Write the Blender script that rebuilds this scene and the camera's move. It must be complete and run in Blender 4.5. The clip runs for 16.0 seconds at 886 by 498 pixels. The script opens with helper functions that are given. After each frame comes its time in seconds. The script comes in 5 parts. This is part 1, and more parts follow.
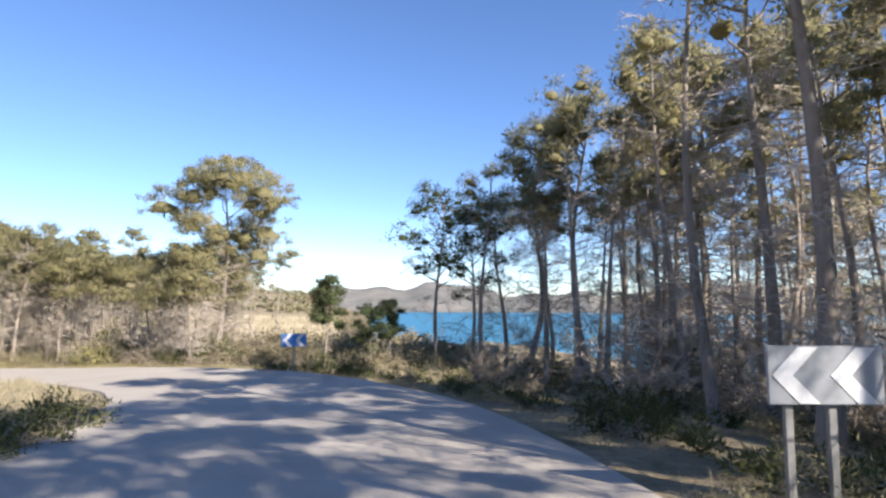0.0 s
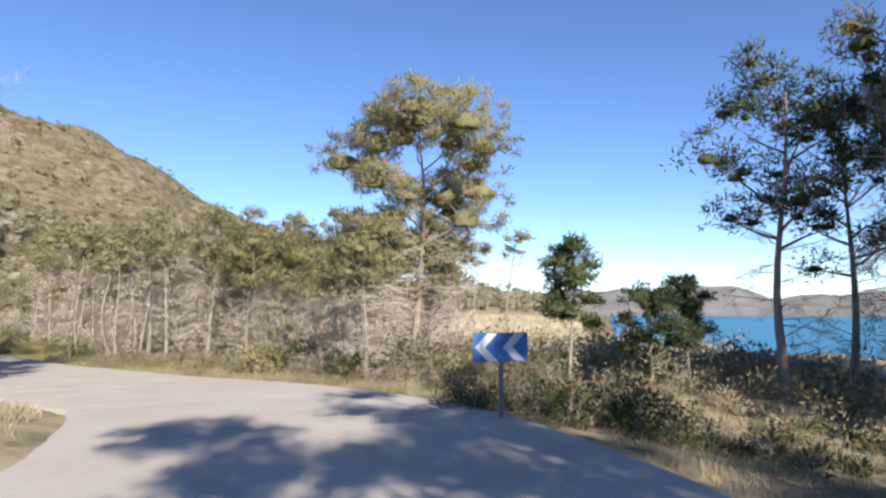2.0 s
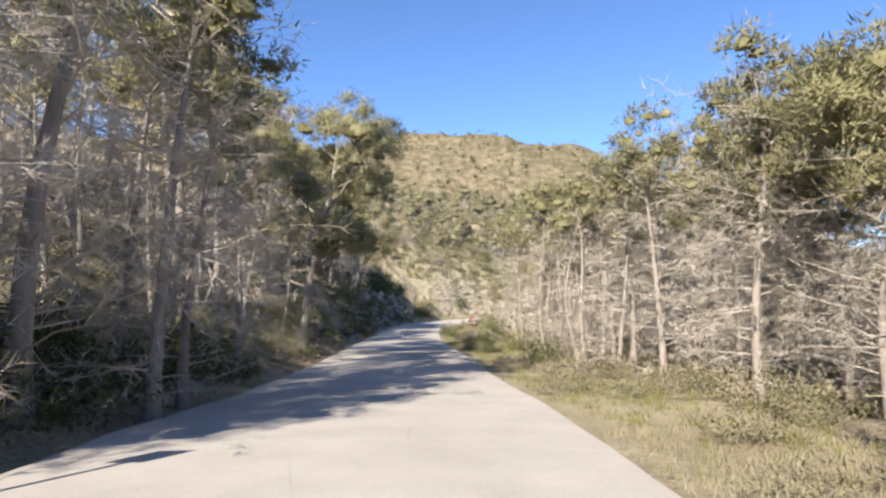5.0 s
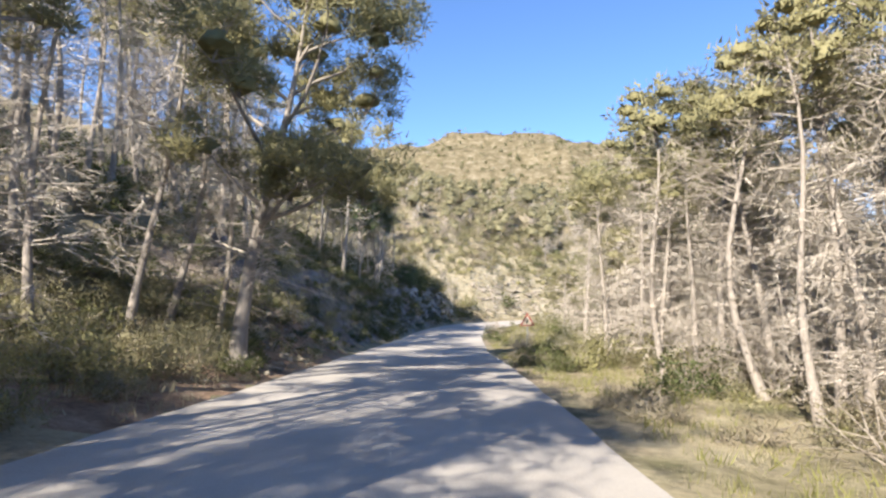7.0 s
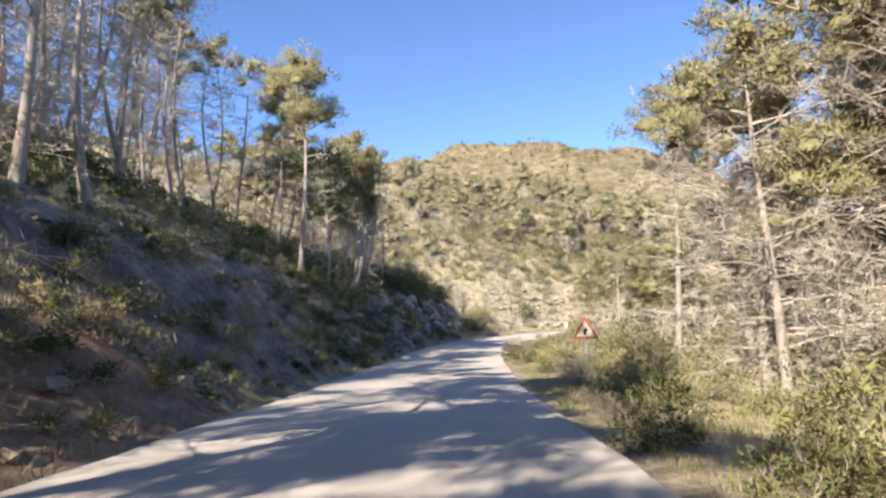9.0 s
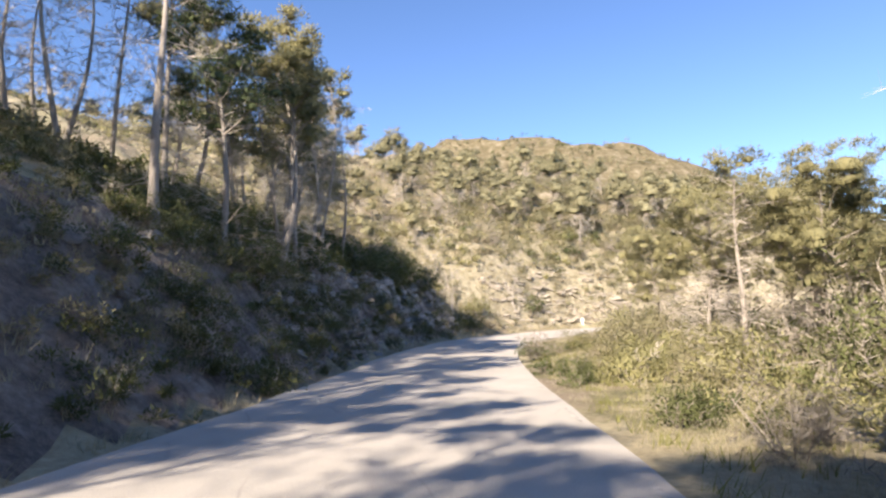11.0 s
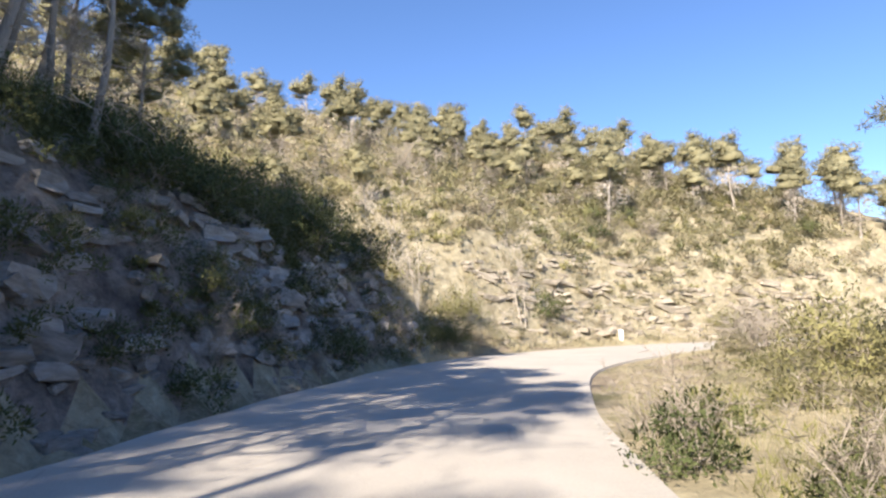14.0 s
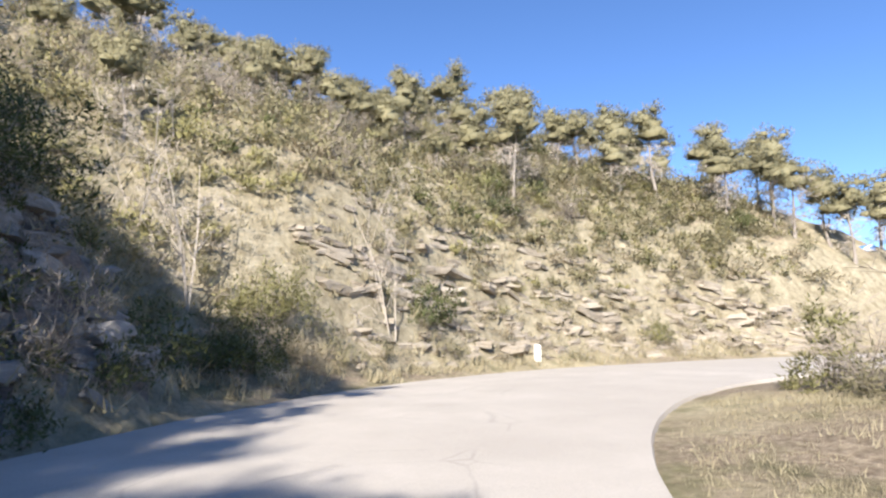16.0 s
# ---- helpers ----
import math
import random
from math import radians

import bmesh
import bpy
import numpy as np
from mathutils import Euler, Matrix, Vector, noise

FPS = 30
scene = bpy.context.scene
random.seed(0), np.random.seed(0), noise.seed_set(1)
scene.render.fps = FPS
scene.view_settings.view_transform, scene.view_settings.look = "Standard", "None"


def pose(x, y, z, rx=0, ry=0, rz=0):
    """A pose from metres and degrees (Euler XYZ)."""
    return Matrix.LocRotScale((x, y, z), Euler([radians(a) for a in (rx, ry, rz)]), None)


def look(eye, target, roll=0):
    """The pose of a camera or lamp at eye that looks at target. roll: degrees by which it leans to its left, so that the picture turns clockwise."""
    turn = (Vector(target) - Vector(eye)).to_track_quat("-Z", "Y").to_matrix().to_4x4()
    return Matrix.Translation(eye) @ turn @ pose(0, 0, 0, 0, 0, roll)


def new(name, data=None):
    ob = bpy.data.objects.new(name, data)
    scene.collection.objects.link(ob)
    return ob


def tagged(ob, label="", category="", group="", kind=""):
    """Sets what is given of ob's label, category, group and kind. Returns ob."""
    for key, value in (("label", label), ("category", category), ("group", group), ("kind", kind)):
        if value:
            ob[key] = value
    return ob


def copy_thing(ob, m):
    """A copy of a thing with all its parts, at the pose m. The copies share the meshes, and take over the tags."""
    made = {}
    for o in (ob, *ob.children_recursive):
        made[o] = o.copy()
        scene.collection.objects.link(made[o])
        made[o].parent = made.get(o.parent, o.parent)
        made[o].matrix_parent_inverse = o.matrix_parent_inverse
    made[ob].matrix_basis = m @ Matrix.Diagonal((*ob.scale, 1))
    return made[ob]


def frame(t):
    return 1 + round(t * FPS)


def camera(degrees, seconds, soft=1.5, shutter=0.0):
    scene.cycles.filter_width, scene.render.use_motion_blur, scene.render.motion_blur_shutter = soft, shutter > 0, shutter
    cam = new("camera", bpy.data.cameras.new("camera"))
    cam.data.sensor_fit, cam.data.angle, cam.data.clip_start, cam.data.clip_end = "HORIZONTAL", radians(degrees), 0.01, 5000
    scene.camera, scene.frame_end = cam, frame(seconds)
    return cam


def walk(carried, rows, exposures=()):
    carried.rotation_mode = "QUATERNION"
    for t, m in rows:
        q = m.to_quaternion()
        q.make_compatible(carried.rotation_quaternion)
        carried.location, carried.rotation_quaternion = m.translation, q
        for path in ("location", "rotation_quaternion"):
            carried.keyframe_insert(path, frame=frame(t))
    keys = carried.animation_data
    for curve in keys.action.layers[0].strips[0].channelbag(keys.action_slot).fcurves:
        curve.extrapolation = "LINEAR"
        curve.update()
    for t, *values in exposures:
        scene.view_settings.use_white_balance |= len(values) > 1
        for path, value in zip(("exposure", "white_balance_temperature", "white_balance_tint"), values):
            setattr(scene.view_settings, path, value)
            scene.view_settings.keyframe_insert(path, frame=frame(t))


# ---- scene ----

# ================= camera =================
cam = camera(73.9, 16.0, 2.4)
# seconds, eye x y z, yaw, pitch, roll
PATH = [
    (0.0, 0.000, -0.000, 1.300, 0.00, 5.67, 0.26),
    (0.5, -0.111, 2.626, 1.173, 6.52, 5.35, 0.59),
    (1.0, -0.504, 5.248, 1.041, 11.75, 5.23, 0.41),
    (1.5, -1.113, 7.862, 0.911, 17.04, 5.77, 0.47),
    (2.0, -2.066, 10.342, 0.791, 23.00, 5.91, 0.19),
    (2.5, -3.373, 12.638, 0.682, 30.00, 6.11, -0.38),
    (3.0, -4.967, 14.743, 0.579, 37.91, 6.16, -0.84),
    (3.5, -6.892, 16.675, 0.483, 46.21, 6.16, -0.52),
    (4.0, -9.077, 18.319, 0.383, 54.78, 6.09, -0.45),
    (4.5, -11.351, 19.695, 0.274, 63.17, 5.89, -0.51),
    (4.7, -12.296, 20.181, 0.228, 65.80, 5.70, -0.29),
    (6.8, -22.724, 24.608, -0.258, 72.12, 5.73, 0.47),
    (7.0, -23.763, 24.978, -0.300, 72.47, 5.99, 0.48),
    (7.5, -26.392, 25.886, -0.395, 73.00, 6.63, -0.24),
    (8.0, -29.111, 26.802, -0.473, 73.40, 6.83, -0.23),
    (8.5, -31.831, 27.776, -0.523, 73.40, 7.23, -0.95),
    (9.0, -34.618, 28.737, -0.560, 73.18, 7.52, -1.37),
    (9.2, -35.788, 29.124, -0.574, 72.92, 7.56, -1.37),
    (11.3, -48.232, 33.180, -0.887, 72.21, 7.46, -1.30),
    (11.5, -49.440, 33.624, -0.903, 72.00, 7.53, -0.93),
    (12.0, -52.440, 34.756, -0.936, 71.78, 7.91, -0.63),
    (12.5, -55.352, 35.905, -0.955, 71.68, 7.99, -0.40),
    (13.0, -58.316, 37.003, -0.961, 71.44, 8.17, -0.14),
    (13.5, -61.306, 38.148, -0.949, 71.20, 8.60, -0.84),
    (14.0, -64.320, 39.319, -0.923, 70.61, 8.77, -0.57),
    (14.5, -67.335, 40.586, -0.887, 69.60, 9.01, -0.20),
    (15.0, -70.285, 41.981, -0.842, 67.34, 9.27, 0.42),
    (15.5, -73.122, 43.482, -0.782, 63.33, 9.46, 0.60),
    (16.0, -75.802, 45.214, -0.711, 58.13, 9.95, -0.26),
]


def eye_pose(x, y, z, yaw, pitch, roll):
    a, p = radians(yaw), radians(pitch)
    way = Vector((-math.sin(a) * math.cos(p), math.cos(a) * math.cos(p), math.sin(p)))
    return look((x, y, z), Vector((x, y, z)) + way, roll)


walk(cam, [(row[0], eye_pose(*row[1:])) for row in PATH], [(0, 1.15, 6230, 14), (1, 1.1, 6230, 14), (2.5, .92, 6150, 14), (3.5, 1.05, 6150, 12), (4.7, 1.2, 6150, 12), (7, 1.5, 6120, 11), (9, 1.45, 6420, 13), (11.5, 1.5, 6600, 14), (13.5, 1.48, 6480, 12), (15, 1.36, 6080, 12), (16, 1.26, 5980, 12)])

# ================= light =================
SUN_YAW, SUN_UP = 43.5, 32.5  # shadows point along this yaw; the sun's height
sky = bpy.data.worlds.new("sky")
scene.world = sky
sky.use_nodes = True
wn = sky.node_tree
tex = wn.nodes.new("ShaderNodeTexSky")
tex.sky_type = "NISHITA"
tex.sun_disc = False
tex.sun_elevation = radians(SUN_UP)
tex.sun_rotation = radians(180 - SUN_YAW)
tex.air_density, tex.dust_density, tex.ozone_density, tex.altitude = 1.0, 0.0, 2.0, 2000
deep = wn.nodes.new("ShaderNodeHueSaturation")
deep.inputs["Saturation"].default_value = 1.12
deep.inputs["Hue"].default_value = 0.505
wn.links.new(tex.outputs[0], deep.inputs["Color"])
wn.links.new(deep.outputs[0], wn.nodes["Background"].inputs[0])
wn.nodes["Background"].inputs[1].default_value = 0.105
sun_data = bpy.data.lights.new("sun", "SUN")
sun_data.energy, sun_data.angle, sun_data.color = 5.0, radians(0.55), (1.0, 0.9, 0.74)
sun = new("sun", sun_data)
a_s, u_s = radians(SUN_YAW), radians(SUN_UP)
sun_from = Vector((math.sin(a_s) * math.cos(u_s), -math.cos(a_s) * math.cos(u_s), math.sin(u_s)))
sun.matrix_world = look(sun_from * 200, (0, 0, 0))

# ================= materials =================
def mat(name, rough=0.9, spec=0.3):
    m = bpy.data.materials.new(name)
    m.use_nodes = True
    nt = m.node_tree
    b = nt.nodes["Principled BSDF"]
    b.inputs["Roughness"].default_value = rough
    b.inputs["Specular IOR Level"].default_value = spec
    return m, nt, b


def noise_node(nt, scale, detail=4.0, rough=0.6, space="Object", vec=None):
    n = nt.nodes.new("ShaderNodeTexNoise")
    n.inputs["Scale"].default_value = scale
    n.inputs["Detail"].default_value = detail
    n.inputs["Roughness"].default_value = rough
    if vec is None:
        tc = nt.nodes.new("ShaderNodeTexCoord")
        vec = tc.outputs[space]
    nt.links.new(vec, n.inputs["Vector"])
    return n.outputs["Fac"]


def ramp(nt, fac, stops):
    r = nt.nodes.new("ShaderNodeValToRGB")
    e = r.color_ramp.elements
    while len(e) < len(stops):
        e.new(0.5)
    for el, (p, c) in zip(e, stops):
        el.position = p
        el.color = (*c, 1) if len(c) == 3 else c
    nt.links.new(fac, r.inputs[0])
    return r.outputs[0]


def mix(nt, fac, a, b, kind="MIX"):
    m = nt.nodes.new("ShaderNodeMix")
    m.data_type, m.blend_type = "RGBA", kind
    for sock, v in ((m.inputs[0], fac), (m.inputs[6], a), (m.inputs[7], b)):
        if isinstance(v, (int, float)):
            sock.default_value = v
        elif isinstance(v, tuple):
            sock.default_value = (*v, 1)
        else:
            nt.links.new(v, sock)
    return m.outputs[2]


def bump(nt, b, height, strength=0.4, dist=0.05):
    n = nt.nodes.new("ShaderNodeBump")
    n.inputs["Strength"].default_value = strength
    n.inputs["Distance"].default_value = dist
    nt.links.new(height, n.inputs["Height"])
    nt.links.new(n.outputs[0], b.inputs["Normal"])


def plain(name, col, rough=0.6, metal=0.0, spread=0.12, scale=6.0):
    m, nt, b = mat(name, rough, 0.4)
    dark = tuple(c * (1 - 2 * spread) for c in col)
    light = tuple(min(1, c * (1 + spread)) for c in col)
    nt.links.new(ramp(nt, noise_node(nt, scale), [(0.3, dark), (0.7, light)]), b.inputs["Base Color"])
    b.inputs["Metallic"].default_value = metal
    return m


def leaf_material(name, dark, light, tip, glow=0.35):
    """Foliage that lets some light through, mottled clump by clump and plant by plant."""
    m, nt, b = mat(name, 0.75, 0.15)
    c = ramp(nt, noise_node(nt, 1.3, 2), [(0.3, dark), (0.65, light)])
    info = nt.nodes.new("ShaderNodeNewGeometry")
    isl = ramp(nt, info.outputs["Random Per Island"], [(0.0, dark), (0.55, light), (1.0, tip)])
    c = mix(nt, 0.32, c, isl)
    ob = nt.nodes.new("ShaderNodeObjectInfo")
    c = mix(nt, ob.outputs["Random"], c, mix(nt, 0.6, c, tip), "MIX")
    nt.links.new(c, b.inputs["Base Color"])
    tr = nt.nodes.new("ShaderNodeBsdfTranslucent")
    nt.links.new(c, tr.inputs[0])
    ms = nt.nodes.new("ShaderNodeMixShader")
    ms.inputs[0].default_value = glow
    nt.links.new(b.outputs[0], ms.inputs[1])
    nt.links.new(tr.outputs[0], ms.inputs[2])
    nt.links.new(ms.outputs[0], nt.nodes["Material Output"].inputs[0])
    return m


NEEDLES = leaf_material("pine_needles", (0.18, 0.172, 0.09), (0.31, 0.288, 0.148), (0.40, 0.365, 0.2), 0.45)
# Same needles for the far slope; sun and haze paled into the colour.
NEEDLES_SUNLIT = leaf_material("sunlit_pine_needles", (0.17, 0.16, 0.095), (0.315, 0.29, 0.17), (0.41, 0.375, 0.23), 0.4)
# Needles of trees in shade; their shade is put into this dark green.
NEEDLES_SHADED = leaf_material("shaded_pine_needles", (0.03, 0.045, 0.026), (0.065, 0.085, 0.042), (0.11, 0.13, 0.055), 0.25)
SHRUB_GREEN = leaf_material("green_shrub_leaves", (0.045, 0.06, 0.026), (0.10, 0.12, 0.047), (0.17, 0.17, 0.07), 0.3)
SHRUB_YELLOW = leaf_material("yellow_green_leaves", (0.185, 0.182, 0.08), (0.315, 0.297, 0.135), (0.41, 0.375, 0.185), 0.42)
SHRUB_DRY = leaf_material("dry_shrub_leaves", (0.185, 0.152, 0.105), (0.32, 0.27, 0.186), (0.42, 0.365, 0.255), 0.3)
SHRUB_OLIVE = leaf_material("olive_shrub_leaves", (0.18, 0.166, 0.097), (0.31, 0.282, 0.165), (0.40, 0.36, 0.215), 0.4)
GRASS = leaf_material("dry_grass", (0.25, 0.215, 0.135), (0.37, 0.325, 0.21), (0.47, 0.42, 0.29), 0.3)
GRASS_GREEN = leaf_material("greenish_grass", (0.12, 0.13, 0.04), (0.22, 0.22, 0.07), (0.34, 0.31, 0.13), 0.35)


def bark_material(name, dark, light):
    m, nt, b = mat(name, 0.95, 0.1)
    tc = nt.nodes.new("ShaderNodeTexCoord")
    mp = nt.nodes.new("ShaderNodeMapping")
    mp.inputs["Scale"].default_value = (9, 9, 2.2)
    nt.links.new(tc.outputs["Object"], mp.inputs[0])
    f = noise_node(nt, 1.6, 5, 0.7, vec=mp.outputs[0])
    c = ramp(nt, f, [(0.32, dark), (0.68, light)])
    patch = noise_node(nt, 0.9, 3)
    c = mix(nt, patch, c, tuple(x * 1.25 for x in light))
    nt.links.new(c, b.inputs["Base Color"])
    bump(nt, b, f, 0.7, 0.03)
    return m


BARK = bark_material("pine_bark", (0.10, 0.083, 0.07), (0.31, 0.272, 0.235))
DEAD = bark_material("bare_twigs", (0.21, 0.18, 0.15), (0.44, 0.39, 0.33))
TWIG = bark_material("brown_twigs", (0.13, 0.11, 0.088), (0.30, 0.26, 0.215))


def ground_material():
    m, nt, b = mat("dry_ground", 0.97, 0.1)
    tc = nt.nodes.new("ShaderNodeTexCoord")
    big = noise_node(nt, 0.11, 4)
    mid = noise_node(nt, 0.9, 5, 0.65)
    fine = noise_node(nt, 9.0, 6, 0.7)
    straw = ramp(nt, mid, [(0.25, (0.235, 0.197, 0.12)), (0.5, (0.355, 0.302, 0.195)), (0.75, (0.46, 0.4, 0.27))])
    soil = ramp(nt, fine, [(0.3, (0.16, 0.12, 0.085)), (0.6, (0.3, 0.245, 0.175)), (0.8, (0.4, 0.345, 0.26))])
    scrub = ramp(nt, mid, [(0.3, (0.085, 0.085, 0.04)), (0.7, (0.2, 0.185, 0.095))])
    c = mix(nt, ramp(nt, big, [(0.42, (0, 0, 0)), (0.58, (1, 1, 1))]), straw, soil)
    c = mix(nt, ramp(nt, noise_node(nt, 0.35, 5, 0.7), [(0.5, (0, 0, 0)), (0.62, (0.8, 0.8, 0.8))]), c, scrub)
    geo = nt.nodes.new("ShaderNodeNewGeometry")
    sep = nt.nodes.new("ShaderNodeSeparateXYZ")
    nt.links.new(geo.outputs["True Normal"], sep.inputs[0])
    rock = ramp(nt, noise_node(nt, 2.2, 6, 0.75), [(0.3, (0.17, 0.142, 0.09)), (0.55, (0.33, 0.288, 0.2)), (0.75, (0.47, 0.42, 0.31))])
    c = mix(nt, ramp(nt, sep.outputs[2], [(0.66, (1, 1, 1)), (0.83, (0, 0, 0))]), c, rock)
    c = mix(nt, 0.5, c, ramp(nt, fine, [(0.3, (0.55, 0.55, 0.55)), (0.7, (1.25, 1.25, 1.25))]), "MULTIPLY")
    nt.links.new(c, b.inputs["Base Color"])
    h = mix(nt, 0.5, mid, fine)
    bump(nt, b, h, 0.9, 0.12)
    return m


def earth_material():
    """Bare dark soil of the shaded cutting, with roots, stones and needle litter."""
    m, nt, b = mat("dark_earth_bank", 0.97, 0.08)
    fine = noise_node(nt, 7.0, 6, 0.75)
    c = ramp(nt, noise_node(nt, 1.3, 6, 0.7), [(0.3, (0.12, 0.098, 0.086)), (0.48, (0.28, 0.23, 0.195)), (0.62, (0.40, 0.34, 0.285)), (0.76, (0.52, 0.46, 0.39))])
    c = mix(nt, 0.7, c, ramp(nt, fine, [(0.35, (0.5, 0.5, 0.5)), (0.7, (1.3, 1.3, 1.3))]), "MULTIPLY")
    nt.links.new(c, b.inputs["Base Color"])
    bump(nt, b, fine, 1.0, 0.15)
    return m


def soil_material():
    """Reddish crumbling soil that has slid to the foot of the cutting."""
    m, nt, b = mat("reddish_soil", 0.97, 0.08)
    fine = noise_node(nt, 6.0, 6, 0.75)
    c = ramp(nt, noise_node(nt, 1.1, 6, 0.7), [(0.3, (0.2, 0.13, 0.09)), (0.5, (0.36, 0.255, 0.18)), (0.7, (0.52, 0.4, 0.3))])
    c = mix(nt, 0.7, c, ramp(nt, fine, [(0.35, (0.55, 0.55, 0.55)), (0.7, (1.25, 1.25, 1.25))]), "MULTIPLY")
    nt.links.new(c, b.inputs["Base Color"])
    bump(nt, b, fine, 1.0, 0.15)
    return m


def road_material():
    m, nt, b = mat("worn_asphalt", 0.92, 0.2)
    grain = noise_node(nt, 55, 3, 0.8)
    mid = noise_node(nt, 0.8, 5, 0.6)
    big = noise_node(nt, 0.16, 3)
    c = ramp(nt, mid, [(0.25, (0.385, 0.348, 0.302)), (0.75, (0.49, 0.446, 0.392))])
    c = mix(nt, ramp(nt, big, [(0.45, (0, 0, 0)), (0.6, (0.6, 0.6, 0.6))]), c, (0.40, 0.36, 0.312))
    c = mix(nt, 0.6, c, ramp(nt, grain, [(0.3, (0.75, 0.75, 0.75)), (0.7, (1.15, 1.15, 1.15))]), "MULTIPLY")
    v = nt.nodes.new("ShaderNodeTexVoronoi")
    v.feature = "DISTANCE_TO_EDGE"
    v.inputs["Scale"].default_value = 0.55
    tc = nt.nodes.new("ShaderNodeTexCoord")
    warp = nt.nodes.new("ShaderNodeTexNoise")
    warp.inputs["Scale"].default_value = 1.4
    warp.inputs["Detail"].default_value = 5
    nt.links.new(tc.outputs["Object"], warp.inputs["Vector"])
    nt.links.new(mix(nt, 0.12, tc.outputs["Object"], warp.outputs["Color"], "ADD"), v.inputs["Vector"])
    crack = ramp(nt, v.outputs["Distance"], [(0.0, (0.84, 0.84, 0.84)), (0.012, (1, 1, 1))])
    c = mix(nt, ramp(nt, noise_node(nt, 0.3, 3), [(0.5, (0, 0, 0)), (0.6, (1, 1, 1))]), c, mix(nt, 1.0, c, crack, "MULTIPLY"))
    nt.links.new(c, b.inputs["Base Color"])
    bump(nt, b, grain, 0.35, 0.01)
    return m


def rock_material(name, dark, mid_c, light):
    m, nt, b = mat(name, 0.93, 0.15)
    tc = nt.nodes.new("ShaderNodeTexCoord")
    mp = nt.nodes.new("ShaderNodeMapping")
    mp.inputs["Scale"].default_value = (1, 1, 2.6)
    nt.links.new(tc.outputs["Object"], mp.inputs[0])
    f = noise_node(nt, 2.4, 6, 0.72, vec=mp.outputs[0])
    c = ramp(nt, f, [(0.3, dark), (0.52, mid_c), (0.75, light)])
    ob = nt.nodes.new("ShaderNodeObjectInfo")
    c = mix(nt, 0.45, c, ramp(nt, ob.outputs["Random"], [(0, tuple(x * 0.55 for x in mid_c)), (1, light)]))
    nt.links.new(c, b.inputs["Base Color"])
    bump(nt, b, noise_node(nt, 7, 6, 0.75), 0.8, 0.08)
    return m


def slope_material():
    """Far slopes: low scrub, bare soil and pale rock mixed."""
    m, nt, b = mat("scrub_covered_slope", 0.98, 0.05)
    c = ramp(nt, noise_node(nt, 0.16, 6, 0.75), [(0.3, (0.085, 0.072, 0.04)), (0.5, (0.19, 0.155, 0.092)), (0.64, (0.3, 0.25, 0.17)), (0.76, (0.46, 0.41, 0.34))])
    c = mix(nt, 0.5, c, ramp(nt, noise_node(nt, 0.7, 6, 0.8), [(0.35, (0.4, 0.4, 0.4)), (0.65, (1.3, 1.3, 1.3))]), "MULTIPLY")
    nt.links.new(c, b.inputs["Base Color"])
    bump(nt, b, noise_node(nt, 0.35, 6, 0.75), 1.0, 1.5)
    return m


GROUND, ROAD, SLOPE = ground_material(), road_material(), slope_material()
ROCK = rock_material("grey_limestone", (0.09, 0.083, 0.078), (0.27, 0.25, 0.23), (0.50, 0.47, 0.43))
ROCK_PALE = rock_material("pale_limestone", (0.22, 0.18, 0.135), (0.36, 0.31, 0.24), (0.5, 0.445, 0.365))
PAINT_WHITE = plain("white_sign_paint", (0.75, 0.76, 0.77), 0.45)
PAINT_BLUE = plain("faded_blue_sign_paint", (0.07, 0.2, 0.5), 0.5)
# Blue board standing in shade: the shade is mixed into this grey.
PAINT_SHADED = plain("shaded_blue_sign_paint", (0.3, 0.318, 0.345), 0.5)
PAINT_RED = plain("faded_red_sign_paint", (0.26, 0.06, 0.045), 0.5)
PAINT_BLACK = plain("black_sign_paint", (0.02, 0.02, 0.02), 0.5)
GALV = plain("galvanised_steel", (0.25, 0.25, 0.245), 0.55, 0.3)
LINE = plain("worn_white_road_paint", (0.43, 0.395, 0.345), 0.9, 0, 0.22, 11)

# ================= the road's line and the lie of the land =================
EYE_UP = 1.2
line = [(1.5, -60.0, 4.3), (0.8, -30.0, 2.75)] + [row[1:4] for row in PATH] + [
    (-79.3, 47.9, -0.60), (-82.0, 51.2, -0.48), (-84.1, 55.4, -0.32), (-85.0, 61.0, -0.12), (-84.3, 70.0, 0.15), (-81.0, 84.0, 0.5), (-74.0, 104.0, 0.9)]
stamps = [-10.0, -5.0] + [row[0] for row in PATH] + [16.7, 17.4, 18.1, 19.0, 20.5, 23.0, 26.5]


def smooth_line(points, stamp, step=0.5):
    """Catmull-Rom through the points; returns stations, stamps and arc lengths."""
    p = np.array(points)
    out, st = [], []
    for i in range(len(p) - 1):
        a, b, c, d = p[max(i - 1, 0)], p[i], p[i + 1], p[min(i + 2, len(p) - 1)]
        n = max(2, int(np.linalg.norm(c - b) / step))
        m1, m2 = (c - a) / 2, (d - b) / 2
        if i == 0 or np.linalg.norm(c - b) < 2 or np.linalg.norm(b - a) < 2 or np.linalg.norm(d - c) < 2:
            m1 = m2 = c - b
        for k in range(n):
            u = k / n
            out.append((2 * u**3 - 3 * u**2 + 1) * b + (u**3 - 2 * u**2 + u) * m1 + (3 * u**2 - 2 * u**3) * c + (u**3 - u**2) * m2)
            st.append(stamp[i] + u * (stamp[i + 1] - stamp[i]))
    return np.array(out), np.array(st)


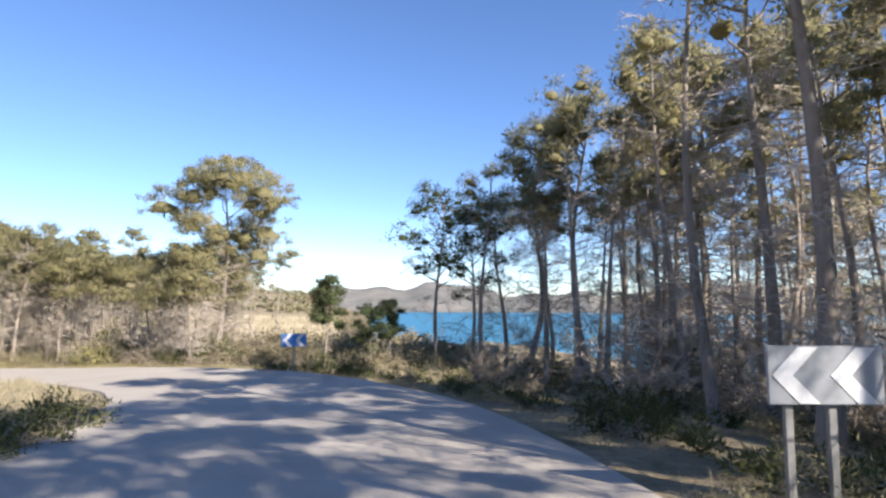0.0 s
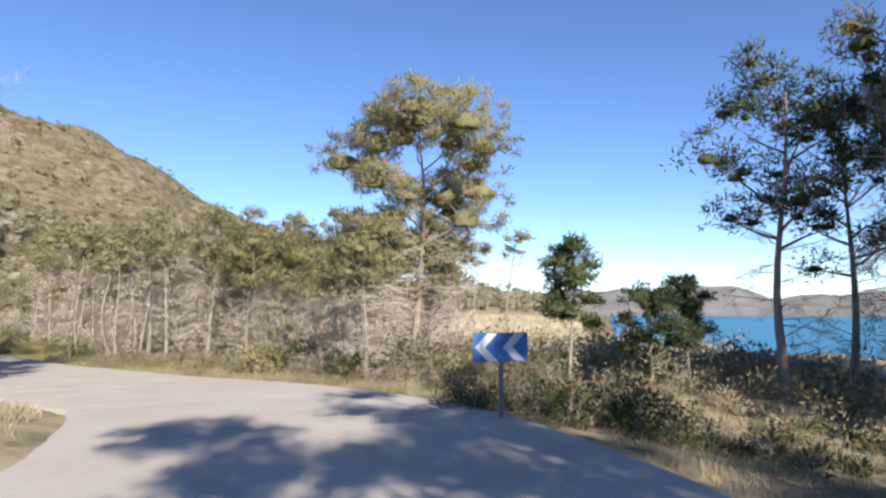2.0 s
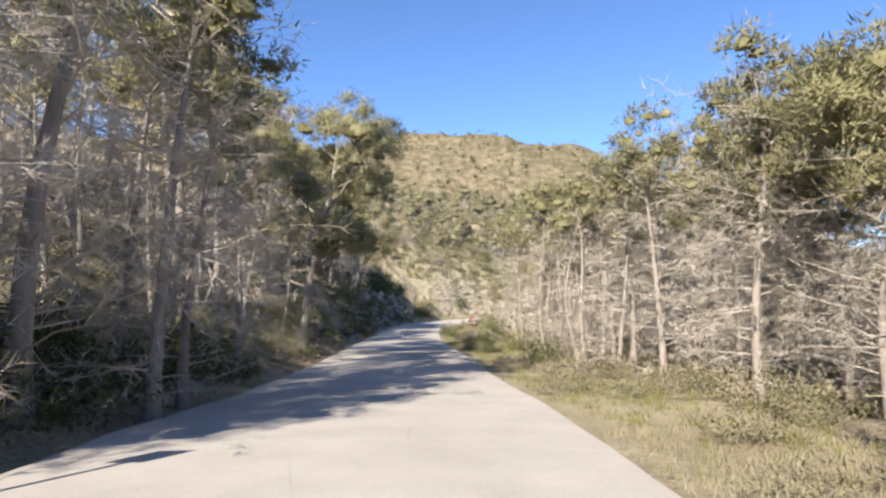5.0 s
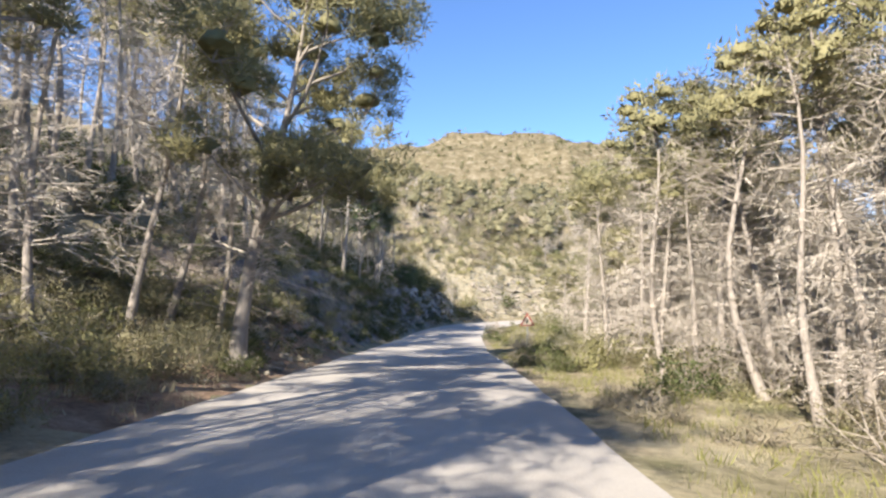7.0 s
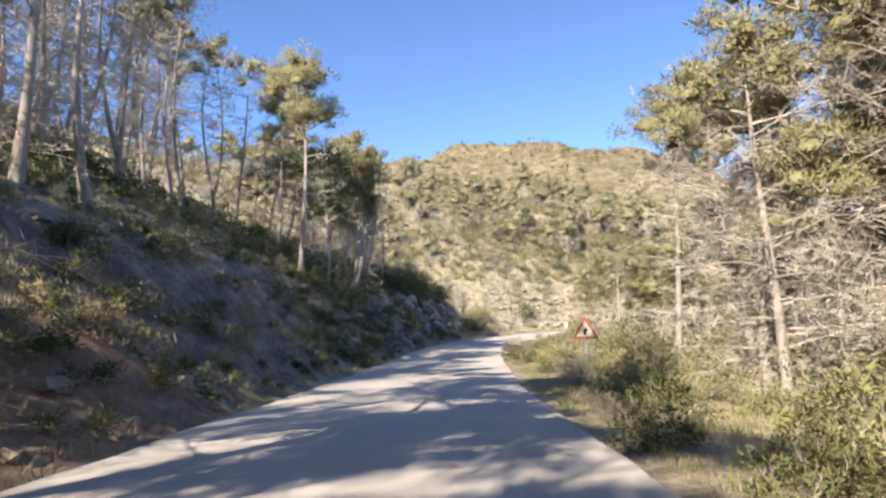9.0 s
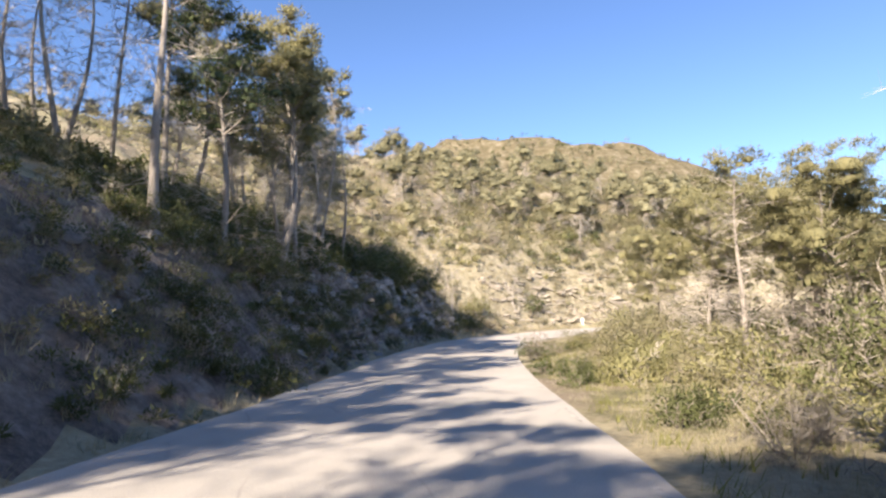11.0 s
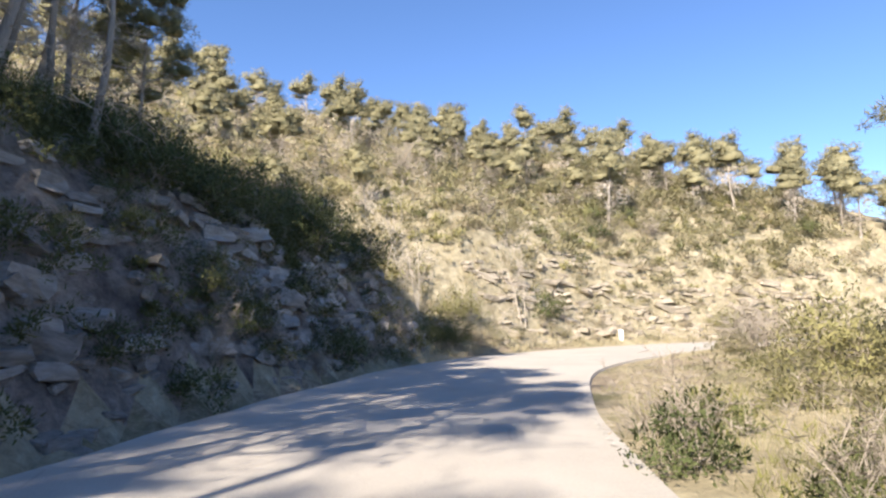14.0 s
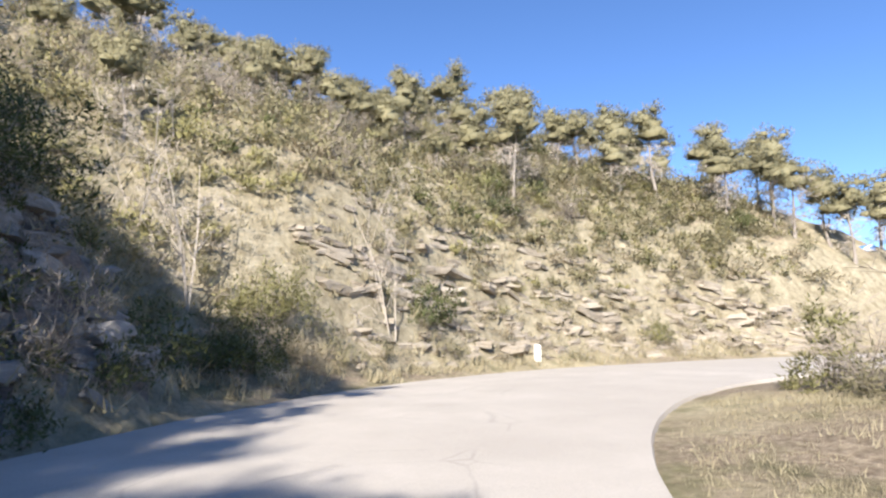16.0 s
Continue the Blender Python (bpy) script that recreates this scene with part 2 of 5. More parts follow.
WAY, WAY_T = smooth_line(line, stamps)
_k = np.ones(9) / 9
for _ax in range(3):
    WAY[4:-4, _ax] = np.convolve(WAY[:, _ax], _k, "valid")
_d = np.gradient(WAY[:, :2], axis=0)
_d /= np.linalg.norm(_d, axis=1)[:, None]
WAY_RIGHT = np.c_[_d[:, 1], -_d[:, 0]]
EDGE_T = [-10, 0, 1.5, 2.5, 3.5, 4.3, 5.4, 6.4, 8, 10, 12, 14, 15.5, 16, 16.9, 18, 19, 20.5, 26]
EDGE_L = np.interp(WAY_T, EDGE_T, [4.2, 3.9, 3.7, 3.1, 2.6, 2.4, 3.3, 4.1, 3.95, 3.9, 4.0, 4.0, 4.4, 4.6, 5.4, 6.6, 7.6, 7.5, 6])
EDGE_R = np.interp(WAY_T, EDGE_T, [1.6, 1.7, 2.3, 2.7, 3.1, 2.7, 1.9, 1.7, 1.55, 1.6, 1.5, 1.4, 1.35, 1.3, 1.1, 0.9, 0.9, 1.2, 1.5])

LEFT = [  # stamp, then (distance past the edge, height over the road)
    (-10, [(0, 0), (1, .1), (4, .3), (10, .6), (20, 1.5), (40, 6), (80, 14)]),
    (3.5, [(0, 0), (1, .1), (4, .3), (10, .6), (20, 1.5), (40, 6), (80, 14)]),
    (5.2, [(0, 0), (1, .1), (3, .4), (6, 1.2), (12, 3.2), (25, 9), (50, 20)]),
    (7, [(0, -.05), (1, .05), (3, .6), (6, 1.5), (12, 4), (25, 10), (50, 22)]),
    (8.8, [(0, -.1), (1, .05), (3, .5), (5, 1.1), (8, 3.2), (12, 5), (25, 11), (50, 23)]),
    (9.7, [(0, -.1), (1, .08), (3, .8), (5, 1.9), (8, 3.9), (12, 5.6), (25, 11.6), (50, 23.4)]),
    (10.5, [(0, -.12), (.6, .1), (1.4, .9), (3.8, 3.4), (6.5, 5.2), (12, 7.2), (25, 13), (50, 24)]),
    (12, [(0, -.12), (.8, 0), (1.6, .8), (4, 4.0), (7, 5.9), (12, 8.3), (25, 14.5), (50, 26)]),
    (14.2, [(0, -.12), (.8, 0), (1.4, 1.0), (3, 3.8), (7, 6.0), (12, 8.5), (25, 15), (50, 26)]),
    (15.8, [(0, -.12), (.5, .1), (1.4, 1.9), (2.4, 4.0), (3.6, 5.0), (6, 6.0), (12, 8), (25, 14.5), (50, 25)]),
    (16.5, [(0, -.1), (.5, .1), (1.5, 1.8), (2.6, 3.7), (4, 4.5), (6, 5.4), (12, 8), (25, 15), (50, 26)]),
    (17.05, [(0, -.1), (.5, .1), (1.5, 1.7), (2.6, 3.5), (4, 4.5), (6, 5.6), (12, 8.8), (20, 13.6), (30, 19.6), (50, 26.6)]),
    (17.5, [(0, 0), (1.2, .25), (3, 1.0), (6, 4), (10, 8.2), (20, 14.2), (30, 20.4), (45, 26.2), (70, 28.7)]),
    (18.2, [(0, 0), (1.2, .3), (2, 1.4), (3.5, 4.4), (5, 6.8), (7, 8.8), (10, 10.6), (16, 14.2), (23, 18.4), (30, 22), (60, 27)]),
    (20.0, [(0, 0), (1.5, .3), (2.5, 1.3), (4, 4.4), (6, 7.2), (9, 10), (14, 13.2), (20, 16.6), (30, 19.8), (60, 23)]),
    (22.0, [(0, 0), (1.5, .3), (3, 1.8), (5, 5.5), (8, 9), (14, 12.5), (25, 15), (60, 17)]),
    (26, [(0, 0), (1.5, .2), (6, 1.5), (12, 3), (25, 4), (60, 5)]),
]
RIGHT = [
    (-10, [(0, 0), (1, 0), (3, -.1), (8, -.6), (15, -2.4), (25, -5.4), (40, -10), (60, -13)]),
    (1.2, [(0, 0), (1, -.1), (3, -.3), (8, -.8), (15, -3.0), (25, -6.5), (40, -11), (60, -13)]),
    (2.6, [(0, 0), (1, -.25), (3, -.5), (7, -.8), (15, -2.2), (25, -5), (40, -9), (60, -12)]),
    (4.2, [(0, 0), (1, -.1), (3, -.2), (7, -.2), (15, -.4), (30, -.8), (60, -1)]),
    (8, [(0, 0), (1, -.1), (4, -.15), (8, -.05), (15, -.2), (30, -1), (60, -2)]),
    (16, [(0, 0), (1, -.05), (3, 0), (8, .2), (15, .4), (30, .4), (60, 0)]),
    (17.5, [(0, 0), (1, .05), (3, .3), (8, .5), (20, .4), (60, 0)]),
    (26, [(0, 0), (1, .05), (3, .3), (8, .5), (20, .4), (60, 0)]),
]
DIST = np.array([0, .4, .8, 1.2, 1.6, 2, 2.5, 3, 3.5, 4, 5, 6, 7, 8, 10, 12, 14, 17, 20, 25, 30, 35, 40, 50, 60, 80])


def profile_table(rows):
    return np.array([r[0] for r in rows]), np.array([[*np.interp(DIST, [p[0] for p in r[1]], [p[1] for p in r[1]])] for r in rows])


TAB_L, TAB_R = profile_table(LEFT), profile_table(RIGHT)


def table_at(tab, t, d):
    ts, h = tab
    i = np.clip(np.searchsorted(ts, t) - 1, 0, len(ts) - 2)
    u = np.clip((t - ts[i]) / (ts[i + 1] - ts[i]), 0, 1)
    u = u * u * (3 - 2 * u)
    j = np.clip(np.searchsorted(DIST, d, "right") - 1, 0, len(DIST) - 2)
    v = np.clip((d - DIST[j]) / (DIST[j + 1] - DIST[j]), 0, 1)
    lo = h[i, j] * (1 - v) + h[i, j + 1] * v
    hi = h[i + 1, j] * (1 - v) + h[i + 1, j + 1] * v
    return lo * (1 - u) + hi * u


def near_way(x, y):
    """Index of the nearest station and the offset to the right of it."""
    k = np.empty(len(x), int)
    for s in range(0, len(x), 20000):
        dx = x[s:s + 20000, None] - WAY[None, :, 0]
        dy = y[s:s + 20000, None] - WAY[None, :, 1]
        k[s:s + 20000] = np.argmin(dx * dx + dy * dy, 1)
    off = (x - WAY[k, 0]) * WAY_RIGHT[k, 0] + (y - WAY[k, 1]) * WAY_RIGHT[k, 1]
    far = np.hypot(x - WAY[k, 0], y - WAY[k, 1])
    return k, np.where(off < 0, -far, far)


def wobble(x, y, size, seed):
    """Cheap smooth noise, -1 to 1."""
    r = np.random.RandomState(seed)
    total = np.zeros(len(x))
    for i in range(7):
        a, f, ph = r.rand() * 6.283, (0.6 + 1.3 * r.rand()) / size * 6.283, r.rand() * 6.283
        total += np.sin((x * math.cos(a) + y * math.sin(a)) * f + ph + 1.3 * np.sin((y * math.cos(a) - x * math.sin(a)) * f * 0.7 + ph * 2))
    return total / 7 * 1.7


WATER_Z = -9.0


def land(x, y):
    """Height of the ground."""
    x, y = np.asarray(x, float), np.asarray(y, float)
    k, off = near_way(x, y)
    road = WAY[k, 2] - EYE_UP
    dl, dr = -off - EDGE_L[k], off - EDGE_R[k]
    t = WAY_T[k]
    h = np.where(off < 0, table_at(TAB_L, t, np.clip(dl, 0, 80)), table_at(TAB_R, t, np.clip(dr, 0, 60)))
    d = np.maximum(dl, dr)
    h = h + np.clip(d / 3, 0, 1) * 0.09 * wobble(x, y, 2.3, 3) + np.clip(d / 12, 0, 1) * 0.3 * wobble(x, y, 9, 4) + np.clip((d - 8) / 20, 0, 1) * 0.9 * wobble(x, y, 26, 5)
    steep = np.clip((h - 0.5) / 2, 0, 1) * (off < 0)
    h = h + steep * 0.22 * wobble(x, y, 3.1, 8)
    h = np.where(d <= 0, -0.09, h - 0.08 * np.clip(1 - d / 0.9, 0, 1)) + road
    # the mountain behind, the spit by the lake and the lake's bed
    rx, ry = x, y - 10
    r, az = np.hypot(rx, ry), np.degrees(np.arctan2(-rx, ry))
    up = np.interp(az, [-180, 8, 22, 30, 36, 44, 53, 60, 68, 80, 100, 130, 180], [-2, 0, 1.5, 3.0, 5.2, 8.6, 13.0, 15.2, 15.2, 14, 13, 8, 4])
    ramp_m = np.clip((r - 210) / 390, 0, 1)
    ramp_m = ramp_m * ramp_m * (3 - 2 * ramp_m)
    mount = -6 + (600 * np.tan(np.radians(up)) + 6 + 8 * wobble(x, y, 90, 11) + 3 * wobble(x, y, 31, 12)) * ramp_m
    mount = mount - np.clip(r - 700, 0, 900) * 0.08
    spit = np.interp(az, [9, 15, 22, 38, 50], [-12, 3.5, 6.5, 5.5, -12]) * np.clip((r - 45) / 75, 0, 1) ** 1.3
    h = np.where(r > 55, np.maximum(h, np.maximum(np.where(r > 200, mount, -50), np.where((az > 9) & (az < 50), spit, -50))), h)
    lake = np.clip((r - 38) / 18, 0, 1) * np.clip((12 - az) / 6, 0, 1) * np.clip((az + 130) / 20, 0, 1)
    h = h * (1 - lake) + (-13) * lake
    out = np.clip((r - 900) / 900, 0, 1)
    return h * (1 - out) - 12 * out


def land1(x, y):
    return float(land(np.array([x]), np.array([y]))[0])


def mesh_from(name, verts, faces, materials, smooth=False):
    me = bpy.data.meshes.new(name)
    me.from_pydata(verts, [], faces)
    for m in materials if isinstance(materials, (list, tuple)) else [materials]:
        me.materials.append(m)
    if smooth:
        me.polygons.foreach_set("use_smooth", np.ones(len(me.polygons), bool))
    me.update()
    return me


def part_of(name, me, parent, label=""):
    ob = new(name, me)
    ob.parent = parent
    if label:
        ob["label"] = label
    return ob


def part(name, bm, material, parent, label=""):
    me = bpy.data.meshes.new(name)
    bm.to_mesh(me)
    bm.free()
    me.materials.append(material)
    return part_of(name, me, parent, label)


# ---- ground sheet
def grid_lines(a, b, step, far):
    core = np.arange(a, b + 0.01, step)
    grow, lo, hi, s = 1.22, [], [], step
    x = a
    while x > -far:
        s = min(s * grow, 13) if abs(x - a) < 700 else s * grow
        x -= s
        lo.append(x)
    s, x = step, b
    while x < far:
        s = min(s * grow, 13) if abs(x - b) < 700 else s * grow
        x += s
        hi.append(x)
    return np.r_[lo[::-1], core, hi]


gx, gy = grid_lines(-122, 16, 0.55, 2600), grid_lines(-12, 92, 0.55, 2600)
GX, GY = np.meshgrid(gx, gy)
GZ = land(GX.ravel(), GY.ravel())
nx, ny = len(gx), len(gy)
idx = np.arange(nx * ny).reshape(ny, nx)
quads = np.stack([idx[:-1, :-1], idx[:-1, 1:], idx[1:, 1:], idx[1:, :-1]], -1).reshape(-1, 4)
ground = new("ground", mesh_from("ground", np.c_[GX.ravel(), GY.ravel(), GZ].tolist(), quads.tolist(), GROUND, True))
ground.data.materials.append(SLOPE)
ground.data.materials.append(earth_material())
ground.data.materials.append(soil_material())
_cx, _cy = GX.ravel()[quads].mean(1), GY.ravel()[quads].mean(1)
_far = np.abs(near_way(_cx, _cy)[1]) > 48 + 6 * wobble(_cx, _cy, 15, 9)
_k, _off = near_way(_cx, _cy)
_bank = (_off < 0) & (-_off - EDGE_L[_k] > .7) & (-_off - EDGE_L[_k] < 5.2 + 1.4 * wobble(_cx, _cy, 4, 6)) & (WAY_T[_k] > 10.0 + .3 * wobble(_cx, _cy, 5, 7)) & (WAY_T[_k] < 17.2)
_foot = (_off < 0) & (-_off - EDGE_L[_k] > .1) & (-_off - EDGE_L[_k] < 2.2 + .8 * wobble(_cx, _cy, 4, 16)) & (WAY_T[_k] > 8.2) & (WAY_T[_k] < 11.0 + .4 * wobble(_cx, _cy, 5, 17))
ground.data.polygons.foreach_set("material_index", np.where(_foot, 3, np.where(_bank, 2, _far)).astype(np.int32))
tagged(ground, "dry stony ground with straw-coloured grass and leaf litter", "ground", kind="structure")

# ---- lake
wm, wnt, wb = mat("lake_water", 0.35, 0.12)
wb.inputs["Base Color"].default_value = (0.014, 0.15, 0.25, 1)
bump(wnt, wb, noise_node(wnt, 0.9, 4, 0.6), 0.25, 0.25)
water = new("water", mesh_from("water", [(-400, 20, WATER_Z), (2600, 20, WATER_Z), (2600, 2600, WATER_Z), (-400, 2600, WATER_Z), (30, -700, WATER_Z), (2600, -700, WATER_Z), (30, 20, WATER_Z)], [(0, 6, 1, 2, 3), (4, 5, 1, 6)], wm))
tagged(water, "turquoise blue lake water with small ripples", "lake", kind="structure")

# ---- hills over the lake
hv, hf = [], []
hr = np.random.RandomState(5)
hz = np.linspace(-120, 24, 150)
for j, (rad, low) in enumerate(((1250, 0), (1400, 0.45), (1750, 1.0))):
    for i, az in enumerate(hz):
        w = 0.6 + 0.25 * math.sin(az * 0.21 + 1) + 0.15 * math.sin(az * 0.55 + 2) + 0.1 * math.sin(az * 1.3)
        z = WATER_Z - 4 + low * (26 + 62 * w) + (6 * hr.rand() if j else 4)
        hv.append((-rad * math.sin(radians(az)), 10 + rad * math.cos(radians(az)), z))
for j in range(2):
    for i in range(149):
        a = j * 150 + i
        hf.append((a, a + 1, a + 151, a + 150))
# The distance haze is put into this pale grey base colour.
hm, hnt, hb = mat("hazy_far_hills", 1.0, 0.0)
hnt.links.new(ramp(hnt, noise_node(hnt, 0.012, 6, 0.7), [(0.35, (0.13, 0.135, 0.13)), (0.65, (0.25, 0.235, 0.21))]), hb.inputs["Base Color"])
far = new("backdrop", mesh_from("backdrop", hv, hf, hm, True))
tagged(far, "hazy scrub-covered hills on the far shore of the lake", "hills", kind="structure")

# ---- road
rv, rf, n_across = [], [], 11
edge_noise = np.random.RandomState(2)
jl = np.convolve(edge_noise.randn(len(WAY) + 6), np.ones(3) / 3, "same")[:len(WAY)] * 0.06
jr = np.convolve(edge_noise.randn(len(WAY) + 6), np.ones(5) / 5, "same")[:len(WAY)] * np.where(WAY_T > 14.5, .02, .05)
for i in range(len(WAY)):
    for j in range(n_across):
        u = min(max((j - 1) / (n_across - 3), 0), 1)
        o = -(EDGE_L[i] + jl[i]) * (1 - u) + (EDGE_R[i] + jr[i]) * u + (-.04 if j == 0 else .04 if j == n_across - 1 else 0)
        drop = -0.13 if j in (0, n_across - 1) else 0.015 - 0.05 * (u - 0.5) ** 2
        rv.append((WAY[i, 0] + WAY_RIGHT[i, 0] * o, WAY[i, 1] + WAY_RIGHT[i, 1] * o, WAY[i, 2] - EYE_UP + drop))
for i in range(len(WAY) - 1):
    for j in range(n_across - 1):
        a = i * n_across + j
        rf.append((a, a + 1, a + n_across + 1, a + n_across))
road = new("road", mesh_from("road", rv, rf, ROAD))
tagged(road, "pale worn asphalt country road with crumbling edges", "road", kind="structure")

# ================= plants =================
def tube(V, F, pts, rads, n=5):
    """A tapered round limb along the points."""
    base = len(V)
    pts = [Vector(p) for p in pts]
    for i, p in enumerate(pts):
        d = (pts[min(i + 1, len(pts) - 1)] - pts[max(i - 1, 0)]).normalized()
        side = d.orthogonal().normalized()
        up = d.cross(side)
        for k in range(n):
            a = 6.28318 * k / n
            V.append(tuple(p + (side * math.cos(a) + up * math.sin(a)) * rads[i]))
    for i in range(len(pts) - 1):
        for k in range(n):
            a, b = base + i * n + k, base + i * n + (k + 1) % n
            F.append((a, b, b + n, a + n))


def twig_spray(V, F, start, way, length, rad, rng, depth=2, n=3, fork=3, droop=0.0, spread=0.75, wire=.0058):
    """A forking bare branch that ends in fine whiskers; returns the tips."""
    start, d = Vector(start), Vector(way).normalized()
    if depth == 0:
        d = (d + Vector((rng.gauss(0, .2), rng.gauss(0, .2), rng.gauss(0, .2)))).normalized()
        tip, side = start + d * length, d.orthogonal().normalized() * max(rad * .8, wire)
        base = len(V)
        V.extend((tuple(start + side), tuple(start - side), tuple(tip)))
        F.append((base, base + 1, base + 2))
        return [tip]
    pts, p = [start], start.copy()
    for i in range(2):
        d = (d + Vector((rng.gauss(0, .2), rng.gauss(0, .2), rng.gauss(0, .15) - droop))).normalized()
        p = p + d * (length / 2)
        pts.append(p.copy())
    tube(V, F, pts, [rad, rad * .65, rad * .25], n)
    tips = [pts[-1]]
    for i in range(fork + 8 if depth == 1 else fork):
        at = pts[i % 2].lerp(pts[i % 2 + 1], rng.uniform(.3, 1))
        side = Vector((rng.gauss(0, 1), rng.gauss(0, 1), rng.gauss(0, .6))).normalized()
        tips += twig_spray(V, F, at, d * (1 - spread * .5) + side * spread, length * rng.uniform(.4, .66), rad * .45, rng, depth - 1, 3, fork, droop, spread, wire)
    return tips


def tufts(centres, radius, blades, length, width, seed, lift=0.35, squash=0.8):
    """Needle or leaf tufts round each centre, as slim triangles."""
    r = np.random.RandomState(seed)
    c = np.asarray([tuple(q) for q in centres], float)
    k = len(c)
    rad = np.broadcast_to(np.asarray(radius, float), (k,))
    d = r.normal(size=(k, blades, 3))
    d[..., 2] = d[..., 2] * squash
    d /= np.linalg.norm(d, axis=2)[..., None]
    root = c[:, None] + d * rad[:, None, None] * r.uniform(.1, 1, (k, blades, 1))
    way = d + np.array([0, 0, lift]) + r.normal(size=d.shape) * .45
    way /= np.linalg.norm(way, axis=2)[..., None]
    tip = root + way * length * r.uniform(.6, 1.3, (k, blades, 1))
    side = np.cross(way, r.normal(size=d.shape))
    side /= np.linalg.norm(side, axis=2)[..., None] + 1e-9
    side *= width * r.uniform(.6, 1.3, (k, blades, 1)) / 2
    v = np.stack([root + side, root - side, tip], 2)
    # soft shading: the blades of a clump share the clump's roundness, and face outwards
    hub = c.mean(0) * np.array([1, 1, .9])
    soft = (c - hub) / (np.abs(c - hub).max() + 1e-6)
    soft = d * .75 + soft[:, None] * .9 * (k < 3000) + np.array([0, 0, .3])
    soft /= np.linalg.norm(soft, axis=2)[..., None] + 1e-9
    face = np.cross(v[:, :, 1] - v[:, :, 0], v[:, :, 2] - v[:, :, 0])
    back = (face * soft).sum(2) < 0
    v[back] = v[back][:, [1, 0, 2]]
    face[back] *= -1
    face /= np.linalg.norm(face, axis=2)[..., None] + 1e-9
    nrm = np.repeat((face * .35 + soft * .65)[:, :, None], 3, 2).reshape(-1, 3)
    v = v.reshape(-1, 3)
    return v, np.arange(len(v)).reshape(-1, 3), nrm


SOFT = {}


def leafy(name, v, f, nrm, leaves):
    """A mesh of blades with the soft normals of its clumps."""
    me = mesh_from(name, v.tolist(), f.tolist(), leaves, True)
    nrm = nrm / (np.linalg.norm(nrm, axis=1)[:, None] + 1e-9)
    me.normals_split_custom_set_from_vertices(nrm.tolist())
    SOFT[me.name] = nrm
    return me


def dome(at, radius, count, rng, flat=.75):
    """Spots over the upper side of a flattened ball: one cloud of a crown."""
    out = []
    for _ in range(count):
        z = rng.uniform(-.3, 1)
        a, s = rng.random() * 6.283, math.sqrt(max(0, 1 - z * z)) * rng.uniform(.55, 1.04)
        out.append(at + Vector((math.cos(a) * s, math.sin(a) * s, z * flat)) * radius)
    return out


def lump(at, radius, rng, flat=.72):
    """The dense heart of a needle cloud: an uneven flat-bottomed mass."""
    ring, out, faces = 7, [], []
    levels = ((-.32, .62), (-.1, .95), (.45, .86), (.85, .45))
    out.append((0, 0, -.38))
    for z, w in levels:
        for k in range(ring):
            a = 6.283 * (k + rng.random() * .6) / ring
            q = rng.uniform(.55, 1.2)
            out.append((math.cos(a) * w * q, math.sin(a) * w * q, z * rng.uniform(.8, 1.15)))
    out.append((0, 0, 1))
    for k in range(ring):
        m = (k + 1) % ring
        faces.append((0, 1 + m, 1 + k))
        for row in range(3):
            b = 1 + row * ring
            faces += [(b + k, b + m, b + ring + m), (b + k, b + ring + m, b + ring + k)]
        faces.append((1 + 3 * ring + k, 1 + 3 * ring + m, 1 + 4 * ring))
    d = np.array(out)
    return np.array(at) + d * radius * np.array([1, 1, flat]), np.array(faces), d + np.array([0, 0, .35])


